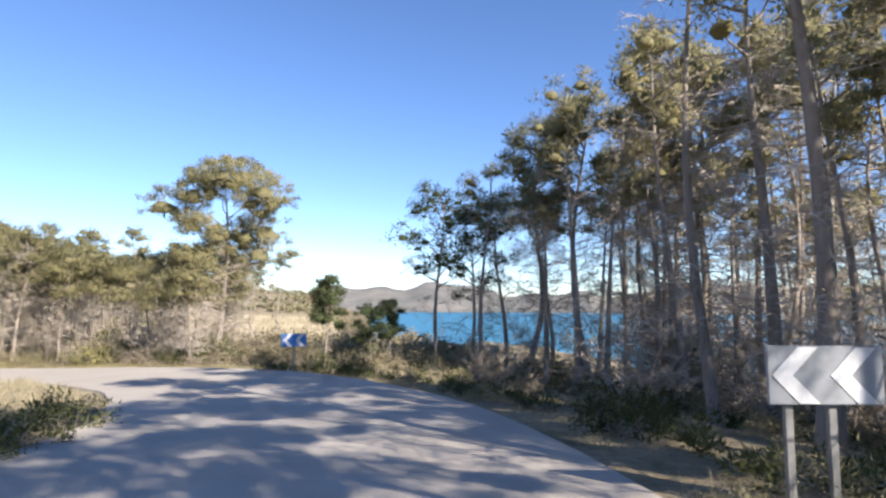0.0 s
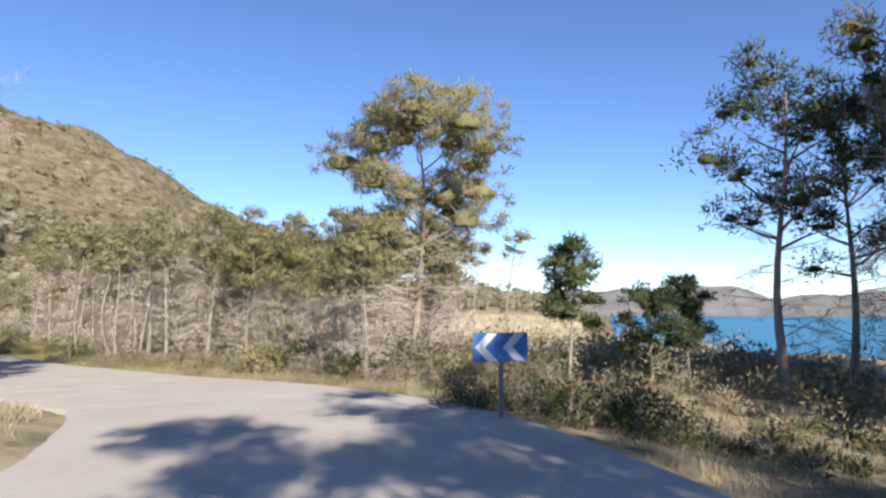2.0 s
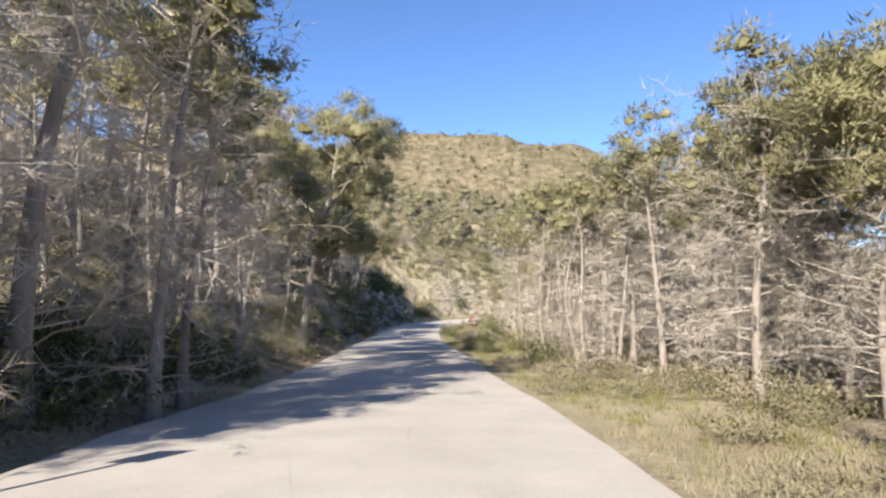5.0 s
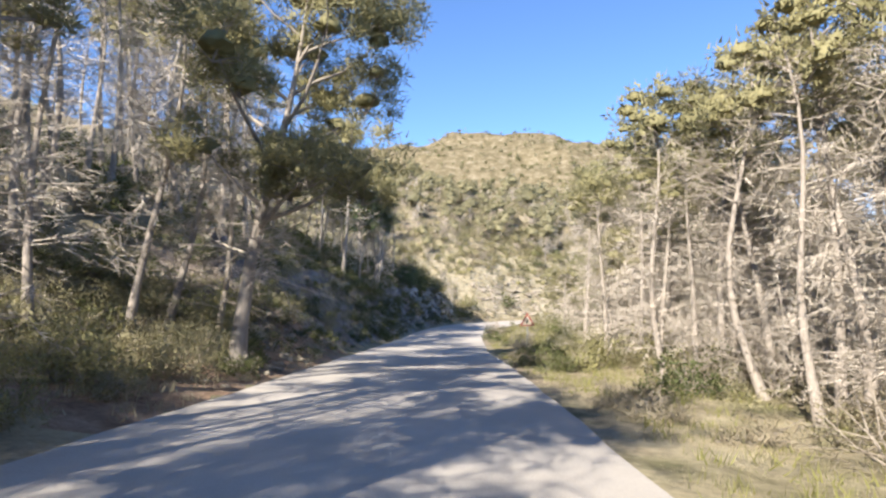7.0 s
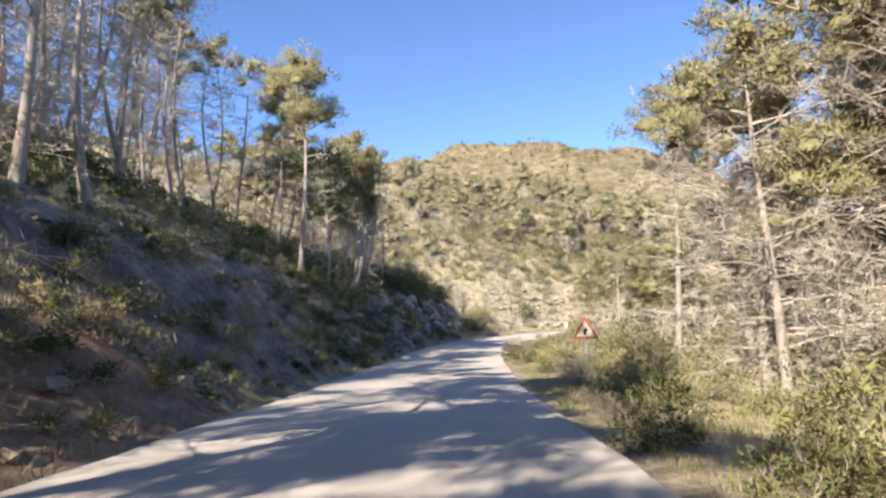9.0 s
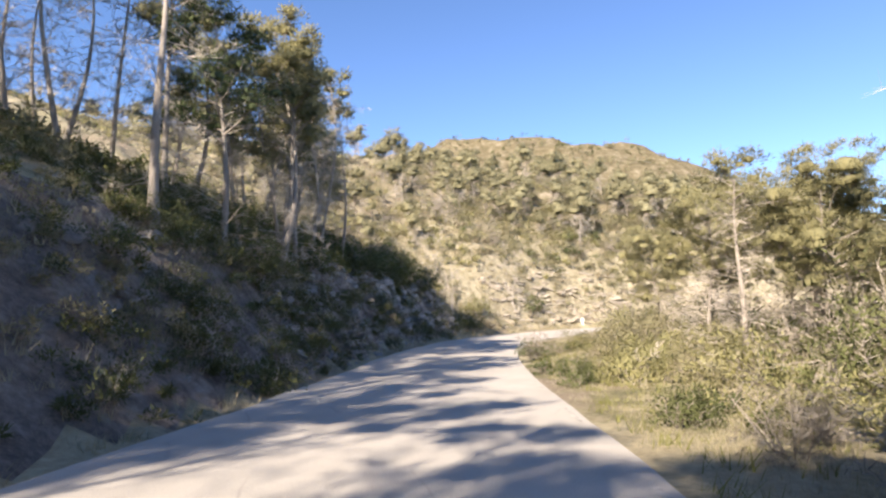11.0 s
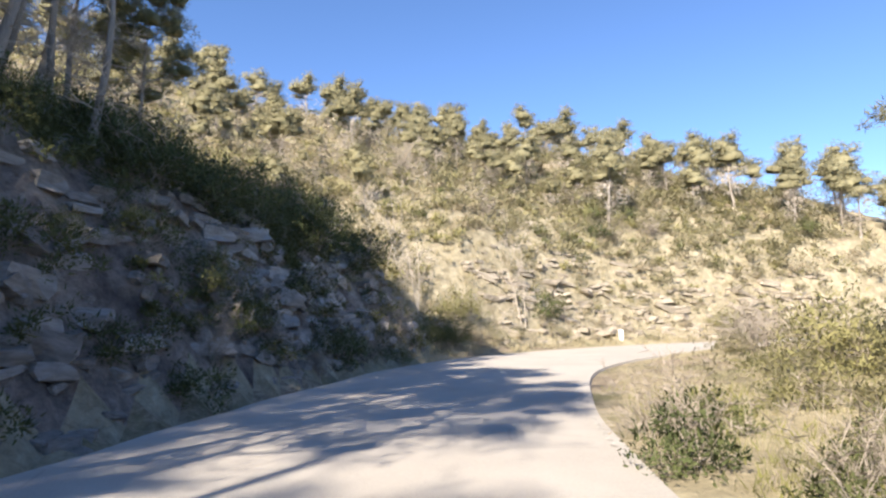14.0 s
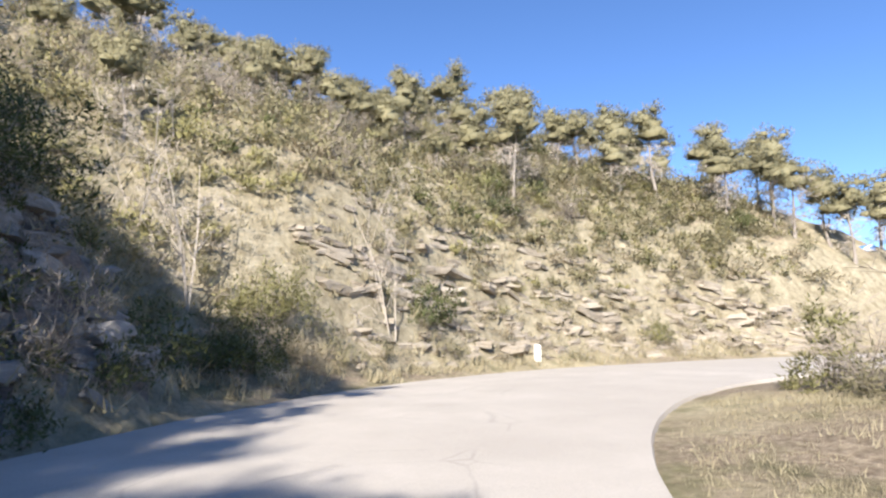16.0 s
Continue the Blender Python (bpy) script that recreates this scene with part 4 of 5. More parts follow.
# ---- the wood right of the bend and the straight
beyond = random.Random(71)
outer = []
while len(outer) < 70:
    x, y = beyond.uniform(6, 26), beyond.uniform(15, 36)
    if x > max(6, .5 + (y - 5.2) * .31):
        outer.append((x, y))
stand("outer_lakeside_wood", P_GREY + P_POLE, outer[:32], .95, 1.25, "slim pines with dead twigs above the lake")
stand("outer_thicket", S_BARE, [(x + .8, y + .4) for x, y in outer[:40]], 2.0, 3.2, "brown leafless thicket below the lakeside pines")
scatter(P_THIN + P_GREY, along(7.4, 9.8, 3.6, 9, 18, 3, 1, 1.5), .62, .76)
stand("roadside_wood", P_GREY, along(6.6, 11.2, 7, 24, 56, 32, 1, 1.6), .62, .8, "slim pines deeper in the roadside wood")
scatter(P_DEAD, along(7.0, 10.0, 3.5, 10, 16, 4, 1, 1.6), .7, .95)
for x, y in ((-44.6, 38.7), (-41.4, 38.6), (-46.6, 40.3), (-38.6, 36.9)):
    place(P_DEAD[int(-x) % 2], x, y, .98, x)
scatter(P_DEAD + P_LOW, along(9.6, 11.3, 3.4, 11, 16, 84, 1, 1.5), .85, 1.15)
stand("bank_crest_wood", P_POLE, along(9.0, 14.2, 9.0, 19, 34, 66, -1, 1.4), .95, 1.25, "tall thin pines crowding the crest of the bank")
for x, y, k in ((-76.4, 36.6, .8), (-75.0, 35.4, .85), (-77.6, 35.6, .75), (-73.6, 34.8, .85), (-74.4, 33.6, .9), (-72.2, 33.4, .8)):
    place((P_POLE + P_GREY)[int(-x * 10) % 6], x, y, k, x)
stand("cutting_crest_wood", P_POLE, along(11.8, 14.8, 9.5, 17, 14, 89, -1, 1.6), .8, 1.05, "thin pine poles along the crest of the cutting")
# ---- the wooded bank on the other side
scatter(P_DEAD + P_THIN, along(5.4, 6.4, 2.8, 9, 4, 8, -1, 2.0), .8, 1.05)
scatter(P_THIN + P_DEAD, along(6.6, 9.2, 3.8, 12, 7, 5, -1, 2.4), .85, 1.05)
stand("bank_wood", P_GREY + P_POLE, along(6.6, 9.8, 9, 26, 24, 33, -1, 2.2), .8, 1.0, "slim pines standing on the wooded slope")
scatter(P_THIN + P_GREY, along(9.2, 11.8, 5.5, 12, 10, 6, -1, 2.2), .9, 1.1)
stand("upper_bank_wood", P_GREY, along(9.4, 14.2, 15, 28, 20, 34, -1, 2.0), .85, 1.05, "slim pines on the top of the bank")
scatter(P_TALL + P_DARK, along(14.4, 15.4, 5.5, 12, 4, 7, -1, 2.0), .42, .6)
scatter(S_BIG_GREEN, along(13.4, 16.5, 2.2, 6, 20, 58, -1, 1.0), .7, 1.15)
# ---- the sunny hill
scatter(P_HILL, along(17.2, 19.6, 9, 24, 22, 9, -1, 2.4), .42, .7)
stand("hill_wood", P_HILL, along(16.8, 20.5, 11, 44, 72, 35, -1, 2.0), .45, .95, "yellow-green pines scattered up the sunny hill", NEEDLES_SUNLIT)
scatter(P_HILL, along(19.4, 22.5, 8, 20, 18, 10, -1, 2.0), .75, 1.1)
stand("low_hill_pines", P_HILL, along(16.9, 19.4, 8, 30, 40, 88, -1, 1.8), .3, .5, "young pines and tall bushes over the hillside", NEEDLES_SUNLIT)
place(P_HILL[0], -99.3, 64.2, 1.1, 1)
place(B_TREE[0], -91.3, 47.5, 1.35, 0, tall=1.2)
place(B_TREE[1], -92.6, 53.8, 1.1, 1, tall=1.6)
place(B_TREE[1], -93.2, 46.4, 1.2, 3, tall=1.1)
for x, y in ((-97.0, 79.0), (-96.0, 83.0), (-98.5, 86.0), (-94.5, 86.5), (-99.0, 81.5), (-93.0, 86.0), (-92.2, 89.6), (-95.2, 83.6), (-93.8, 92.0)):
    place(P_HILL[int(-x) % 3], x, y, 1.0, x)
stand("upper_hill_wood", P_HILL, along(17.0, 22.5, 20, 60, 50, 29, -1, 2.2), .7, 1.1, "pines along the upper edge of the hill", NEEDLES_SUNLIT)
# ---- trees in the field on the other side
scatter(P_HILL, along(10.6, 13.4, 7, 20, 12, 12, 1, 2.5), .6, .95)
scatter(P_HILL, along(13.4, 15.8, 12, 30, 10, 36, 1, 2.5), .6, .95)

scatter(P_GREY, along(9.6, 11.6, 5.0, 9.5, 3, 83, -1, 2.0), 1.0, 1.2)
# Five pines added for the shadows they throw across the road.
place(P_TALL[1], -33.4, 21.4, .95, 2)
place(P_TALL[2], -29.2, 19.6, 1.1, 1)
place(P_TALL[0], -30.8, 20.0, 1.0, 4)
place(P_TALL[3], -67.2, 33.2, .9, 2)
place(P_TALL[0], -69.2, 33.9, .7, 4)

# ---- shrubs
scatter(S_BIG_OLIVE + S_BIG, along(9.3, 10.1, 2.0, 6.5, 9, 95, -1, 1.1), .6, .95)
scatter(S_GREEN, along(12.9, 13.8, .9, 2.2, 6, 90, 1, .7), .55, .85)
scatter(S_GREEN + S_BARE, along(14.4, 15.3, .4, 1.6, 8, 91, 1, .5), .6, .95)
scatter(S_GREEN + S_BARE, along(11.4, 12.6, .8, 2.4, 7, 92, 1, .6), .6, .95)
scatter(S_GREEN + S_DRY, along(9.6, 11.0, .5, 1.8, 8, 93, 1, .6), .6, .95)
scatter(S_BIG + S_BIG_OLIVE, along(14.4, 16.3, 4.6, 10, 14, 85, 1, 1.6), .8, 1.3)
scatter(S_BARE, along(16.9, 20.0, 5, 26, 34, 86, -1, 1.6), 1.1, 2.2)
scatter(S_BARE, along(10.4, 14.5, 5, 16, 16, 87, 1, 1.6), 1.2, 2.2)
scatter(S_BIG_OLIVE + S_BIG + S_GREEN, along(7.0, 9.0, 1.2, 4.6, 20, 73, -1, .8), .6, 1.0)
scatter(S_BIG_GREEN, along(16.3, 17.1, 2.4, 5.0, 8, 81, -1, .9), 1.0, 1.35)
scatter(S_BIG_GREEN, along(15.4, 16.5, 1.6, 4.0, 6, 82, -1, .9), .75, 1.0)
scatter(S_GREEN + S_BARE, along(15.2, 17.2, .2, .9, 16, 74, -1, .6), .7, 1.1)
scatter(S_YELLOW + S_DRY, along(12.4, 14.9, 2.4, 9, 20, 59, 1, .8), .7, 1.1)
scatter(S_BIG_OLIVE + S_BIG, along(12.2, 15.4, 5.0, 11, 10, 94, 1, 1.6), .7, 1.1)
scatter(P_VERGE + P_WIDE, along(13.6, 15.2, 7, 14, 6, 60, 1, 2.0), .5, .66)
stand("cutting_shrubs", S_GREEN, along(12.0, 16.9, .4, 3.0, 30, 65, -1, .5), .5, 1.0, "dark shrubs along the foot of the cutting", SHRUB_GREEN)
for x, y, k, z in ((-7.6, 23.4, S_DRY[0], .9), (-8.9, 23.8, S_DRY[0], 1.0), (-10.2, 24.3, S_DRY[1], .9), (-11.7, 25.2, S_GREEN[0], .9), (-9.6, 25.2, S_OLIVE[2], .9), (-6.4, 23.2, S_DRY[1], 1.1), (-12.6, 26.0, S_BARE[0], 1.5), (-15.4, 26.2, S_YELLOW[1], 1.3), (-16.6, 26.6, S_OLIVE[0], 1.3), (-14.8, 27.4, S_GREEN[1], 1.5), (-10.6, 26.4, S_BARE[0], 1.9), (-8.2, 26.6, S_BARE[1], 1.8), (-9.9, 26.2, S_GREEN[0], 1.7), (-8.3, 26.2, S_OLIVE[2], 1.9), (-10.8, 25.8, S_GREEN[1], 1.5)):
    place(k, x, y, z, x)
stand("lakeside_thicket", S_BARE, along(-.4, 2.4, 7, 19, 45, 28, 1), 1.8, 3.0, "brown leafless thicket between the lakeside trunks")
stand("wood_edge_shrubs", S_OLIVE, along(5, 9.2, .8, 6, 28, 14, -1), .7, 1.35, "olive shrubs along the edge of the wood", SHRUB_OLIVE)
stand("bank_shrubs", S_GREEN, along(9.2, 16.6, .6, 6, 44, 15, -1), .5, 1.15, "dark shrubs scattered over the shaded bank", SHRUB_GREEN)
scatter(S_DRY, along(3, 5.4, .9, 6, 16, 16, 1, .8), .5, .9)
scatter(S_DRY + S_OLIVE, along(5.4, 9.5, .9, 5, 24, 76, 1, .8), .6, 1.0)
scatter(S_YELLOW + S_GREEN, along(9.0, 10.8, 1.5, 5, 12, 17, 1), .9, 1.5)
stand("field_edge_shrubs", S_YELLOW, along(11.0, 15.6, 1.6, 9, 26, 18, 1), .7, 1.3, "yellow-green shrubs along the dry field", SHRUB_YELLOW)
scatter(S_GREEN + S_OLIVE, along(0, 3.0, .9, 7, 24, 19, 1, .8), .6, 1.1)
scatter(S_DRY + S_OLIVE, along(-1, 4, 1.2, 9, 14, 20, -1), .6, 1.0)
scatter(S_BARE, along(4.6, 9.5, 2.5, 10, 16, 22, 1), 1.0, 2.0)
scatter(S_BARE, along(0, 3.0, 2, 10, 14, 24, 1), .8, 1.5)
scatter(S_BARE, along(5, 13, 3, 14, 16, 23, -1), 1.0, 1.8)
place(S_BIG_GREEN[0], -89.4, 48.2, .95, 0)
place(S_GREEN[1], -94.0, 56.0, 1.7, 1)
place(S_BIG_GREEN[0], -52.1, 41.0, 1.25, 2)
place(S_BIG[0], -48.0, 41.3, 1.25, 2)
place(S_GREEN[1], -40.7, 36.4, 1.2, 2)
place(S_CONE[0], -81.0, 56.2, 1.2, 1)
place(S_BARE[0], -80.2, 55.6, 1.1, 1)
place(S_OLIVE[1], -79.6, 54.8, .9, 2)
place(S_BARE[1], -79.0, 55.0, 1.7, 2)
place(S_BARE[0], -78.2, 54.4, 1.5, 4)
place(S_DRY[0], -78.6, 53.8, 1.0, 3)
for x, y, k, z in ((-91.1, 51.4, S_OLIVE[0], 1.2), (-92.0, 53.2, S_OLIVE[1], 1.1), (-93.0, 56.0, S_OLIVE[2], 1.2), (-90.6, 50.2, S_DRY[0], 1.3), (-90.4, 48.4, S_OLIVE[0], 1.2), (-91.2, 49.5, S_BIG[0], 1.1), (-93.7, 55.8, S_GREEN[0], 1.5), (-94.2, 68.5, S_YELLOW[1], 1.1), (-94.6, 66.0, S_DRY[1], 1.1), (-95.4, 73.0, S_OLIVE[1], 1.2), (-96.5, 79.5, S_GREEN[1], 2.0), (-98.4, 62.4, S_GREEN[0], 1.7), (-100.2, 66.2, S_GREEN[1], 1.6), (-99.8, 63.2, S_GREEN[0], 1.8), (-89.0, 47.6, S_GREEN[1], 1.4), (-87.4, 46.4, S_GREEN[0], 1.5), (-93.4, 58.6, S_DRY[0], .9), (-93.6, 62.6, S_OLIVE[2], .8)):
    place(k, x, y, z, x)
# Those beyond x -19 are dark mass added where the wood lies in shade.
for x, y, z in ((-5.6, 19.6, .8), (-5.0, 19.3, .7), (-3.6, 18.9, .9), (-3.0, 19.6, 1.1), (-4.2, 19.7, .9), (-2.4, 18.6, .8), (-17.6, 18.0, .7), (-20.2, 17.4, 1.5), (-21.6, 18.2, 1.6), (-23.2, 19.0, 1.7), (-25.0, 19.6, 1.5), (-26.8, 20.4, 1.6), (-19.4, 16.8, 1.3), (-4.9, 7.0, .8), (-5.3, 8.4, .9), (-4.7, 5.9, .7), (-28.6, 21.0, 1.4), (-22.4, 17.0, 1.9), (-24.4, 18.0, 2.0)):
    place(S_GREEN[int(x * 10) % 2], x, y, z, x)
for x, y, z in ((-18.2, 18.7, 1.2), (-17.5, 18.1, 1.2), (-16.5, 17.5, 1.1), (-15.4, 16.9, 1.0)):
    place(S_DRY[int(x * 10) % 2], x, y, z, x)
for x, y, z in ((2.5, 3.75, .42), (2.95, 3.8, .5), (2.2, 4.4, .45), (3.3, 4.3, .6)):
    place(S_OLIVE[int(x * 10) % 3], x, y, z, x)
place(S_CONE[0], -15.3, 27.3, 1.45, 0)
for ob in PROTOS:
    for o in (*ob.children_recursive, ob):
        bpy.data.objects.remove(o)


# ---- scrub and grass, too many to count
def scrub(name, spots, leaves, label, seed, size=.55, puffs=4, blades=26, blade=(.18, .1)):
    """Low bushes by the hundred; those by the road are finer."""
    r = np.random.RandomState(seed)
    x, y = np.array(spots).T
    z = land(x, y)
    s = size * r.uniform(.5, 1.5, len(x))
    k, off = near_way(x, y)
    near = np.abs(off) < 11
    s[near] *= .75
    c = np.stack([x, y, z], 1)[:, None] + r.normal(size=(len(x), puffs, 3)) * s[:, None, None] * np.array([.36, .36, .17]) + np.array([0, 0, .34]) * s[:, None, None]
    vs, fs, ns, base = [], [], [], 0
    for pickd, n, b in ((near, 64, (.09, .03)), (~near, blades, blade)):
        if pickd.any():
            v, f, nrm = tufts(c[pickd].reshape(-1, 3), np.repeat(s[pickd] * .36, puffs), n, b[0], b[1], seed, .4, .8)
            vs.append(v)
            fs.append(f + base)
            ns.append(nrm)
            base += len(v)
    return tagged(new(name, leafy(name, np.concatenate(vs), np.concatenate(fs), np.concatenate(ns), leaves)), label, "scrub", kind="stuff")


scrub("hillside_scrub", along(16.4, 22.5, 4.0, 44, 1300, 41, -1), SHRUB_OLIVE, "olive-brown scrub covering the sunny hillside", 41, 1.5)
scrub("yellow_hillside_scrub", along(16.4, 22.5, 6, 44, 420, 40, -1), SHRUB_YELLOW, "yellow-green bushes over the sunny hillside", 40, 1.2)
scrub("green_hillside_scrub", along(16.4, 22.5, 4, 44, 170, 42, -1), SHRUB_GREEN, "dark green bushes dotted over the hillside", 42, .8)
scrub("dry_hillside_scrub", along(16.6, 22.5, 1, 44, 900, 43, -1), SHRUB_DRY, "straw-coloured dry bushes over the hillside", 43, .95)
scrub("slope_scrub", along(17.2, 22, 2.5, 14, 420, 69, -1), SHRUB_OLIVE, "olive bushes above the pale cutting", 69, .95)
scrub("yellow_slope_scrub", along(17.2, 22, 2.5, 14, 160, 70, -1), SHRUB_YELLOW, "yellow-green bushes above the pale cutting", 70, .8)
scrub("cutting_scrub", along(13.0, 17.1, .8, 6, 380, 72, -1), SHRUB_GREEN, "dark shrubs growing from the shaded cutting", 72, .95)
scrub("pale_bank_scrub", along(8.8, 14.0, 1.6, 8, 260, 75, -1), SHRUB_OLIVE, "olive bushes and dry tufts on the shaded bank", 75, .8)
scrub("bank_scrub", along(9.2, 16.8, .8, 20, 700, 44, -1), SHRUB_GREEN, "dark scrub under the pines on the bank", 44, .65)
scrub("wood_scrub", along(4.6, 10.5, 3, 24, 520, 45, 1), SHRUB_DRY, "dry grey-brown undergrowth in the pine wood", 45, 1.1)
scrub("wood_bush", along(4.6, 10.5, 3, 24, 260, 39, 1), SHRUB_OLIVE, "olive bushes under the roadside pines", 39, 1.0)
scrub("wood_bank_scrub", along(4.8, 9.4, 2, 22, 360, 46, -1), SHRUB_OLIVE, "olive undergrowth between the trunks", 46, .8)
scrub("field_scrub", along(10.2, 17.5, 2.4, 24, 460, 47, 1), SHRUB_OLIVE, "olive bushes in the dry field", 47, 1.15)
scrub("field_bush", along(10.2, 16.5, 2.2, 18, 280, 38, 1), SHRUB_YELLOW, "yellow-green bushes in the dry field", 38, .9)
scrub("bend_scrub", along(3.1, 5.6, 4.5, 14, 140, 67, 1), SHRUB_OLIVE, "olive bushes under the pines of the bend", 67, 1.1)
scrub("bend_brush", along(3.1, 5.6, 1.6, 14, 170, 68, 1), SHRUB_DRY, "dry beige brush under the pines of the bend", 68, .8)
scrub("lakeside_scrub", along(-1, 3.2, 1.2, 26, 400, 48, 1), SHRUB_GREEN, "dark undergrowth below the lakeside pines", 48, .65)
scrub("lakeside_brush", along(-1, 2.6, 4, 22, 380, 37, 1), SHRUB_DRY, "brown dry brush below the lakeside pines", 37, .95)

fr = random.Random(77)
far_spots = []
for _ in range(5200):
    a, rr = radians(fr.uniform(12, 100)), 60 + 640 * fr.random() ** 1.2
    x, y = -rr * math.sin(a), 10 + rr * math.cos(a)
    if near_way(np.array([x]), np.array([y]))[1][0] > 12 or rr > 190:
        far_spots.append((x, y, rr))
mid_spots = [q[:2] for q in far_spots if q[2] < 200]
far_spots = [q[:2] for q in far_spots if q[2] >= 200]
scrub("middle_woods", mid_spots, SHRUB_OLIVE, "scrub and low pines beyond the roadside wood", 47, 1.5, 4, 9, (.3, .5))
scrub("far_woods", far_spots[:len(far_spots) * 3 // 5], SHRUB_OLIVE, "pine woods and scrub on the distant mountain", 49, 3.2, 4, 18, (.6, .7))
upper_spots = []
while len(upper_spots) < 900:
    a, rr = radians(fr.uniform(52, 112)), fr.uniform(75, 300)
    x, y = -rr * math.sin(a), 10 + rr * math.cos(a)
    if near_way(np.array([x]), np.array([y]))[1][0] < -42:
        upper_spots.append((x, y))
scrub("upper_scrub", upper_spots[:600], SHRUB_OLIVE, "olive scrub and low pines over the upper hill", 78, 1.5, 4, 24, (.35, .2))
scrub("upper_green_scrub", upper_spots[600:], SHRUB_GREEN, "dark bushes over the upper hill", 79, 1.4, 4, 24, (.35, .2))
scrub("far_pines", far_spots[len(far_spots) * 3 // 5:], SHRUB_GREEN, "dark pines dotted over the distant mountain", 50, 2.8, 4, 18, (.6, .7))


def grass(name, spots, leaves, label, seed, tall=.3, blades=26, width=.006):
    r = np.random.RandomState(seed)
    x, y = np.array(spots).T
    k = len(x)
    z = land(x, y) - .02
    root = np.stack([x, y, z], 1)[:, None] + r.normal(size=(k, blades, 3)) * np.array([.13, .13, 0])
    h = tall * r.uniform(.5, 1.3, (k, 1, 1))
    tip = root + np.concatenate([r.normal(size=(k, blades, 2)) * .42, np.ones((k, blades, 1))], 2) * h * r.uniform(.6, 1.1, (k, blades, 1))
    side = r.normal(size=(k, blades, 3)) * np.array([1, 1, 0]) * width
    v = np.stack([root + side, root - side, tip], 2).reshape(-1, 3)
    return tagged(new(name, mesh_from(name, v.tolist(), np.arange(len(v)).reshape(-1, 3).tolist(), leaves)), label, "grass", kind="stuff")


grass("dry_grass", along(-1, 18, .05, 4, 2600, 51, 1), GRASS, "straw-coloured dry grass on the verge", 51, .11, 42, .0028)
grass("field_grass", along(9.5, 18, .6, 12, 2600, 52, 1), GRASS, "dry pale grass in the roadside field", 52, .12, 40, .003)
grass("green_grass", along(4, 16, .1, 4, 900, 53, 1), GRASS_GREEN, "greenish grass tufts on the verge", 53, .2, 24, .006)
grass("bank_grass", along(-1, 13.8, .05, 4, 1400, 54, -1), GRASS, "dry grass tufts at the foot of the bank", 54, .24)
grass("hill_grass", along(16.6, 21, .2, 16, 3200, 55, -1), GRASS, "dry grass tufts on the sunny slope", 55, .36, 18, .014)
grass("outer_grass", along(2.6, 6.5, .1, 14, 2600, 56, 1), GRASS, "pale dry grass beside the bend", 56, .15, 34, .0035)

# ================= stones =================
def stone_mesh(seed, flat=.55):
    """A cracked, faceted block."""
    rng = random.Random(seed)
    bm = bmesh.new()
    bmesh.ops.create_cube(bm, size=1)
    bmesh.ops.subdivide_edges(bm, edges=bm.edges[:], cuts=1, use_grid_fill=True)
    for v in bm.verts:
        v.co *= 1 - .16 * rng.random() - (.12 if v.co.length > .8 else 0)
        v.co += Vector((rng.gauss(0, .06), rng.gauss(0, .06), rng.gauss(0, .05)))
        v.co.z *= flat
    bmesh.ops.triangulate(bm, faces=bm.faces[:])
    me = bpy.data.meshes.new("stone")
    bm.to_mesh(me)
    bm.free()
    return me


STONES = [stone_mesh(300 + i, .4 + .1 * (i % 4)) for i in range(8)]
STONES_PALE = [me.copy() for me in STONES]
for me in STONES:
    me.materials.append(ROCK)
for me in STONES_PALE:
    me.materials.append(ROCK_PALE)


def rock_face(label, t0, t1, d0, d1, count, meshes, seed, lo, hi, sink=.28, slab=1.0):
    """Beds of broken stone that stick out of a cut bank."""
    face = tagged(new("rock_face"), label, "rock face", kind="structure")
    r = random.Random(seed)
    rows = np.nonzero((WAY_T >= t0) & (WAY_T <= t1))[0]
    for _ in range(count):
        i = rows[int(r.random() * len(rows))]
        o = -(EDGE_L[i] + r.uniform(d0, d1))
        x, y = WAY[i, 0] + WAY_RIGHT[i, 0] * o, WAY[i, 1] + WAY_RIGHT[i, 1] * o
        k, off = near_way(np.array([x]), np.array([y]))
        if off[0] > -EDGE_L[k[0]] - .5:
            continue
        s = r.uniform(lo, hi) * (1.4 if r.random() < .12 else 1)
        turn = math.atan2(WAY_RIGHT[i, 0], -WAY_RIGHT[i, 1]) + r.gauss(0, .35)
        st = new("stone", meshes[int(r.random() * len(meshes))])
        st.parent = face
        st.matrix_basis = Matrix.LocRotScale((x, y, land1(x, y) + s * r.uniform(-sink, .32 - sink)), Euler((r.gauss(0, .16), r.gauss(.05, .16), turn)), (s * r.uniform(1, 2.1) * slab, s * r.uniform(.7, 1.1), s / slab))
    return face


rock_face("shaded grey limestone cutting with broken ledges", 13.6, 17.2, .9, 3.6, 300, STONES, 61, .16, .5)
rock_face("shaded grey limestone blocks at the end of the cutting", 15.6, 17.25, .8, 3.6, 240, STONES, 65, .2, .6)
rock_face("sunlit pale limestone cutting beside the bend", 18.0, 21.8, 1.3, 4.6, 300, STONES_PALE, 62, .22, .5, .36, 1.25)
rock_face("broken pale ledges low in the sunlit cutting", 18.0, 21.8, 1.1, 3.6, 200, STONES_PALE, 66, .35, .75, .42, 1.3)
rock_face("fallen grey blocks at the foot of the cutting", 13.8, 17.1, .25, 1.5, 170, STONES, 67, .12, .38)
rock_face("reddish stony bank at the foot of the slope", 9.0, 11.2, .3, 2.2, 80, STONES_PALE, 63, .12, .4)
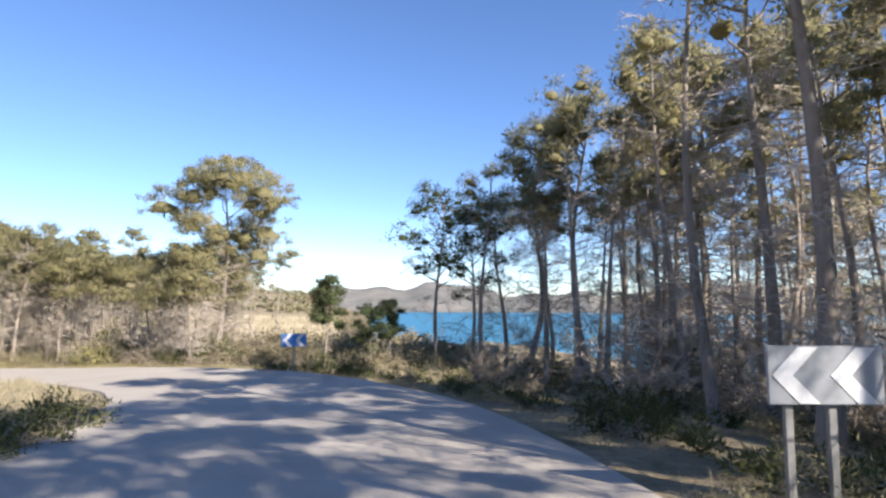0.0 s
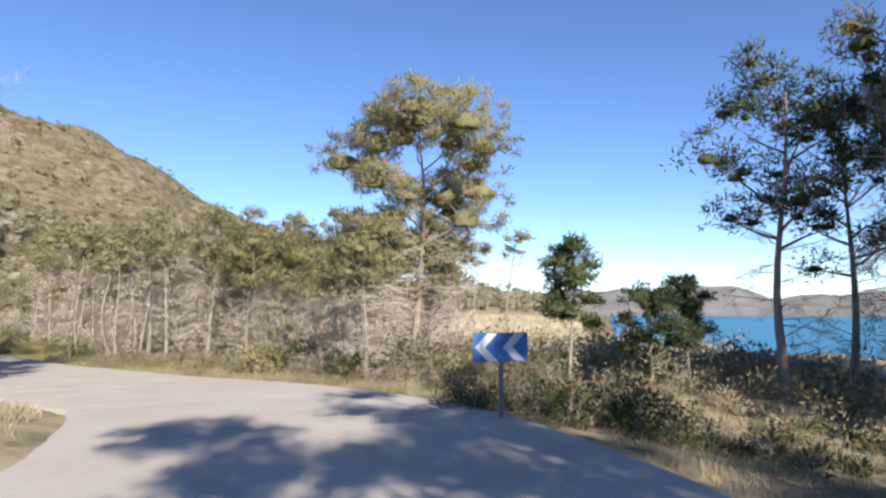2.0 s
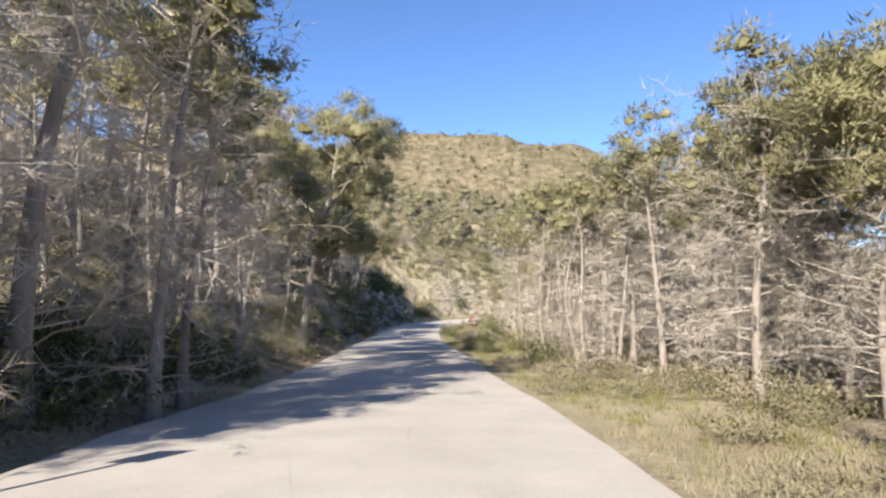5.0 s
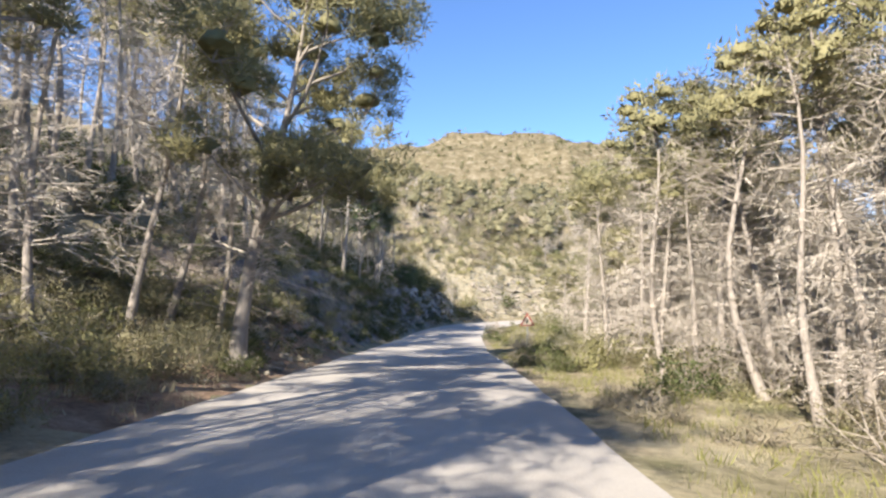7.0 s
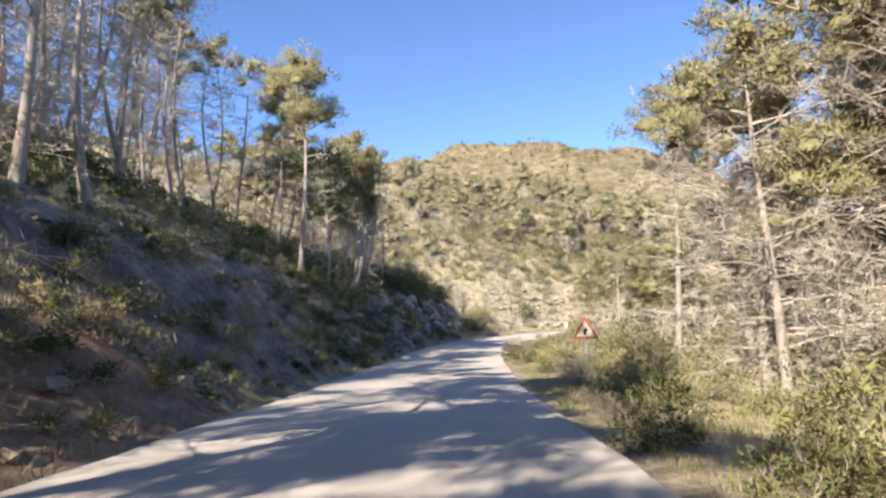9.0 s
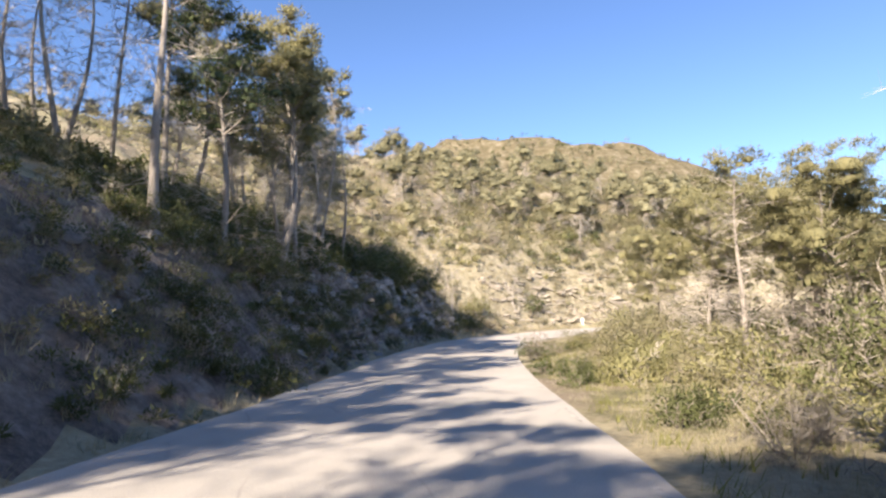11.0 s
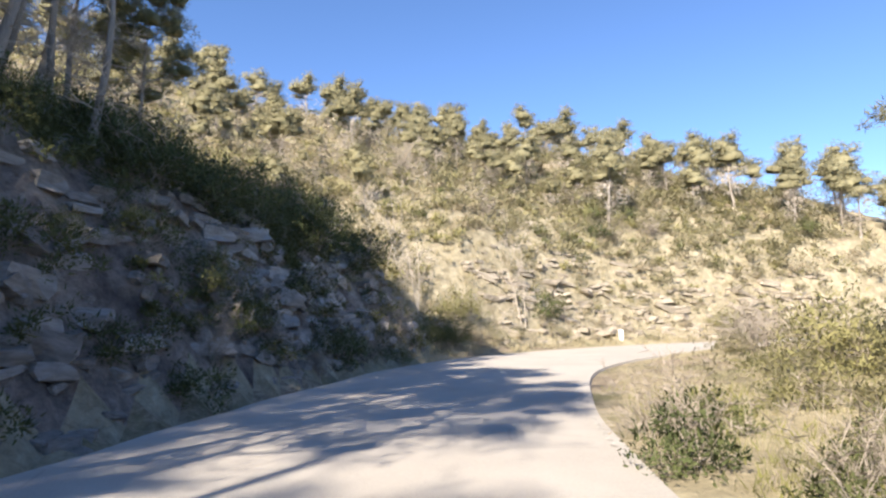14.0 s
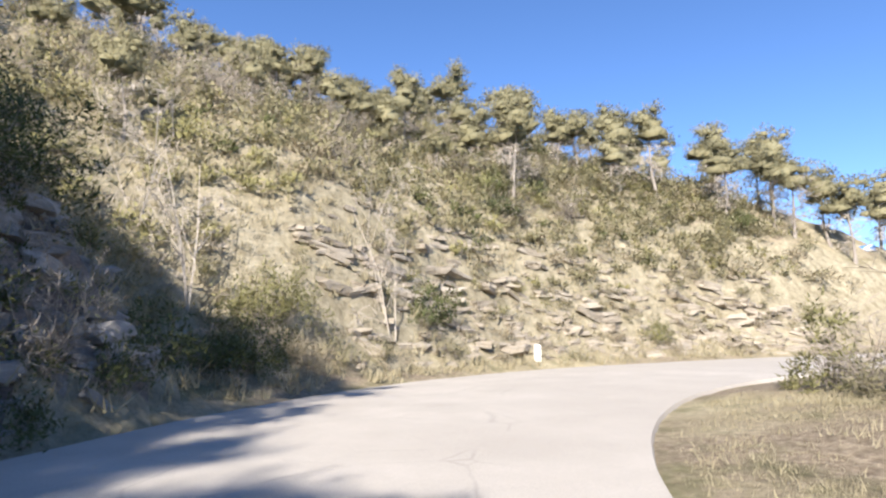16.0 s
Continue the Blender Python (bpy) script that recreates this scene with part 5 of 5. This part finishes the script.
rock_face("scattered stones on the shaded earth bank", 9.6, 13.4, .8, 6, 90, STONES, 64, .12, .35)

# ================= road furniture =================
def box(bm, cx, cy, cz, sx, sy, sz, bevel=0.0):
    got = bmesh.ops.create_cube(bm, size=1)["verts"]
    for v in got:
        v.co = Vector((cx + v.co.x * sx, cy + v.co.y * sy, cz + v.co.z * sz))
    if bevel:
        bmesh.ops.bevel(bm, geom=list({e for v in got for e in v.link_edges}), offset=bevel, segments=2, affect="EDGES")


def plate(points, y, thick):
    """A flat shape in x and z, of some thickness."""
    bm = bmesh.new()
    front = [bm.verts.new((px, y, pz)) for px, pz in points]
    f = bm.faces.new(front)
    got = bmesh.ops.extrude_face_region(bm, geom=[f])["geom"]
    for v in got:
        if isinstance(v, bmesh.types.BMVert):
            v.co.y += thick
    bmesh.ops.recalc_face_normals(bm, faces=bm.faces[:])
    return bm


def chevron_sign(x, y, mid_z, yaw, paint, label, posts=(-.24, .06)):
    g = land1(x, y)
    sign = tagged(new("chevron_sign"), label, "road sign", "chevron signs")
    sign.matrix_basis = pose(x, y, g, 0, 0, yaw)
    c = mid_z - g
    bm = bmesh.new()
    box(bm, 0, 0, c, .8, .025, .4, .008)
    part("panel", bm, paint, sign)
    for k in range(2):
        s = -.39 + .40 * k
        part("chevron", plate([(s + .02, c), (s + .2, c + .19), (s + .34, c + .19), (s + .16, c), (s + .34, c - .19), (s + .2, c - .19)], -.0185, .004), PAINT_WHITE, sign, "white arrow stripe")
    for px in posts:
        bm = bmesh.new()
        box(bm, px, .05, (c + .12) / 2 - .1, .06, .04, c + .32, .006)
        part("post", bm, GALV, sign, "galvanised steel post")
    return sign


chevron_sign(2.62, 4.1, .85, 0, PAINT_SHADED, "chevron board greyed by shade with white arrows")
chevron_sign(-4.57, 18.3, .28, 36, PAINT_BLUE, "blue chevron board with white arrows on a post", (.02,))

far_sign = chevron_sign(-94.0, 89.6, 6.0, 20, PAINT_BLUE, "large blue and white chevron board at the far bend")
far_sign.matrix_basis = far_sign.matrix_basis @ Matrix.Diagonal((1.8, 1.8, 1.0, 1))

# back of a small square sign
sx, sy = -18.84, 18.95
g0 = land1(sx, sy)
sign = tagged(new("road_sign"), "plain pale metal back of a square road sign", "road sign")
sign.matrix_basis = pose(sx, sy, g0, 0, 0, 72)
cz = .04 - g0
bm = bmesh.new()
box(bm, 0, 0, cz, .37, .02, .37, .006)
part("panel", bm, plain("dull_aluminium", (0.6, 0.61, 0.62), .55, .2), sign)
for dz in (-.16, .16):
    bm = bmesh.new()
    box(bm, 0, -.02, cz + dz * .7, .3, .02, .03)
    part("bracket", bm, GALV, sign)
bm = bmesh.new()
box(bm, 0, -.045, (cz + .2) / 2 - .1, .06, .04, cz + .4, .006)
part("post", bm, GALV, sign, "galvanised steel post")

# warning triangle
tx, ty = -49.4, 37.3
g0 = land1(tx, ty)
tri = tagged(new("warning_sign"), "red-bordered triangular bend warning sign", "road sign")
tri.matrix_basis = pose(tx, ty, g0, 0, 0, 60)
cz = -.78 - g0
part("panel", plate([(-.36, cz - .2), (.36, cz - .2), (0, cz + .42)], 0, .02), PAINT_RED, tri)
part("face", plate([(-.25, cz - .14), (.25, cz - .14), (0, cz + .29)], -.006, .005), plain("yellowed_sign_face", (0.58, 0.5, 0.36)), tri)
part("symbol", plate([(-.05, cz - .1), (.03, cz - .1), (.03, cz), (.08, cz), (.03, cz + .13), (-.02, cz + .03), (-.05, cz + .03)], -.011, .004), PAINT_BLACK, tri)
bm = bmesh.new()
box(bm, 0, .045, cz / 2, .06, .05, cz + .5, .006)
part("post", bm, GALV, tri, "galvanised steel post")

# kilometre stone on the outside of the bend
kx, ky = -93.5, 60.5
stone_km = tagged(new("kilometre_stone"), "white painted kilometre stone on the verge", "marker post")
stone_km.matrix_basis = pose(kx, ky, land1(kx, ky), 0, 0, 60)
bm = bmesh.new()
box(bm, 0, 0, .28, .26, .14, .8, .04)
part("block", bm, plain("weathered_white_paint", (0.7, 0.68, 0.62), .8), stone_km)

# worn edge line
lr = random.Random(9)
i = int(np.nonzero(WAY_T >= 10.2)[0][0])
while WAY_T[i] < 15.4:
    n = lr.randint(2, 6)
    V, F = [], []
    for j in range(i, i + n + 1):
        for w in (.17, .1):
            o = EDGE_R[j] - w
            V.append((WAY[j, 0] + WAY_RIGHT[j, 0] * o, WAY[j, 1] + WAY_RIGHT[j, 1] * o, WAY[j, 2] - EYE_UP + .012))
    for j in range(n):
        F.append((2 * j, 2 * j + 1, 2 * j + 3, 2 * j + 2))
    tagged(new("road_marking", mesh_from("road_marking", V, F, LINE)), "worn white edge line on the asphalt", "road marking", "edge line", "structure")
    i += n + lr.randint(4, 11)
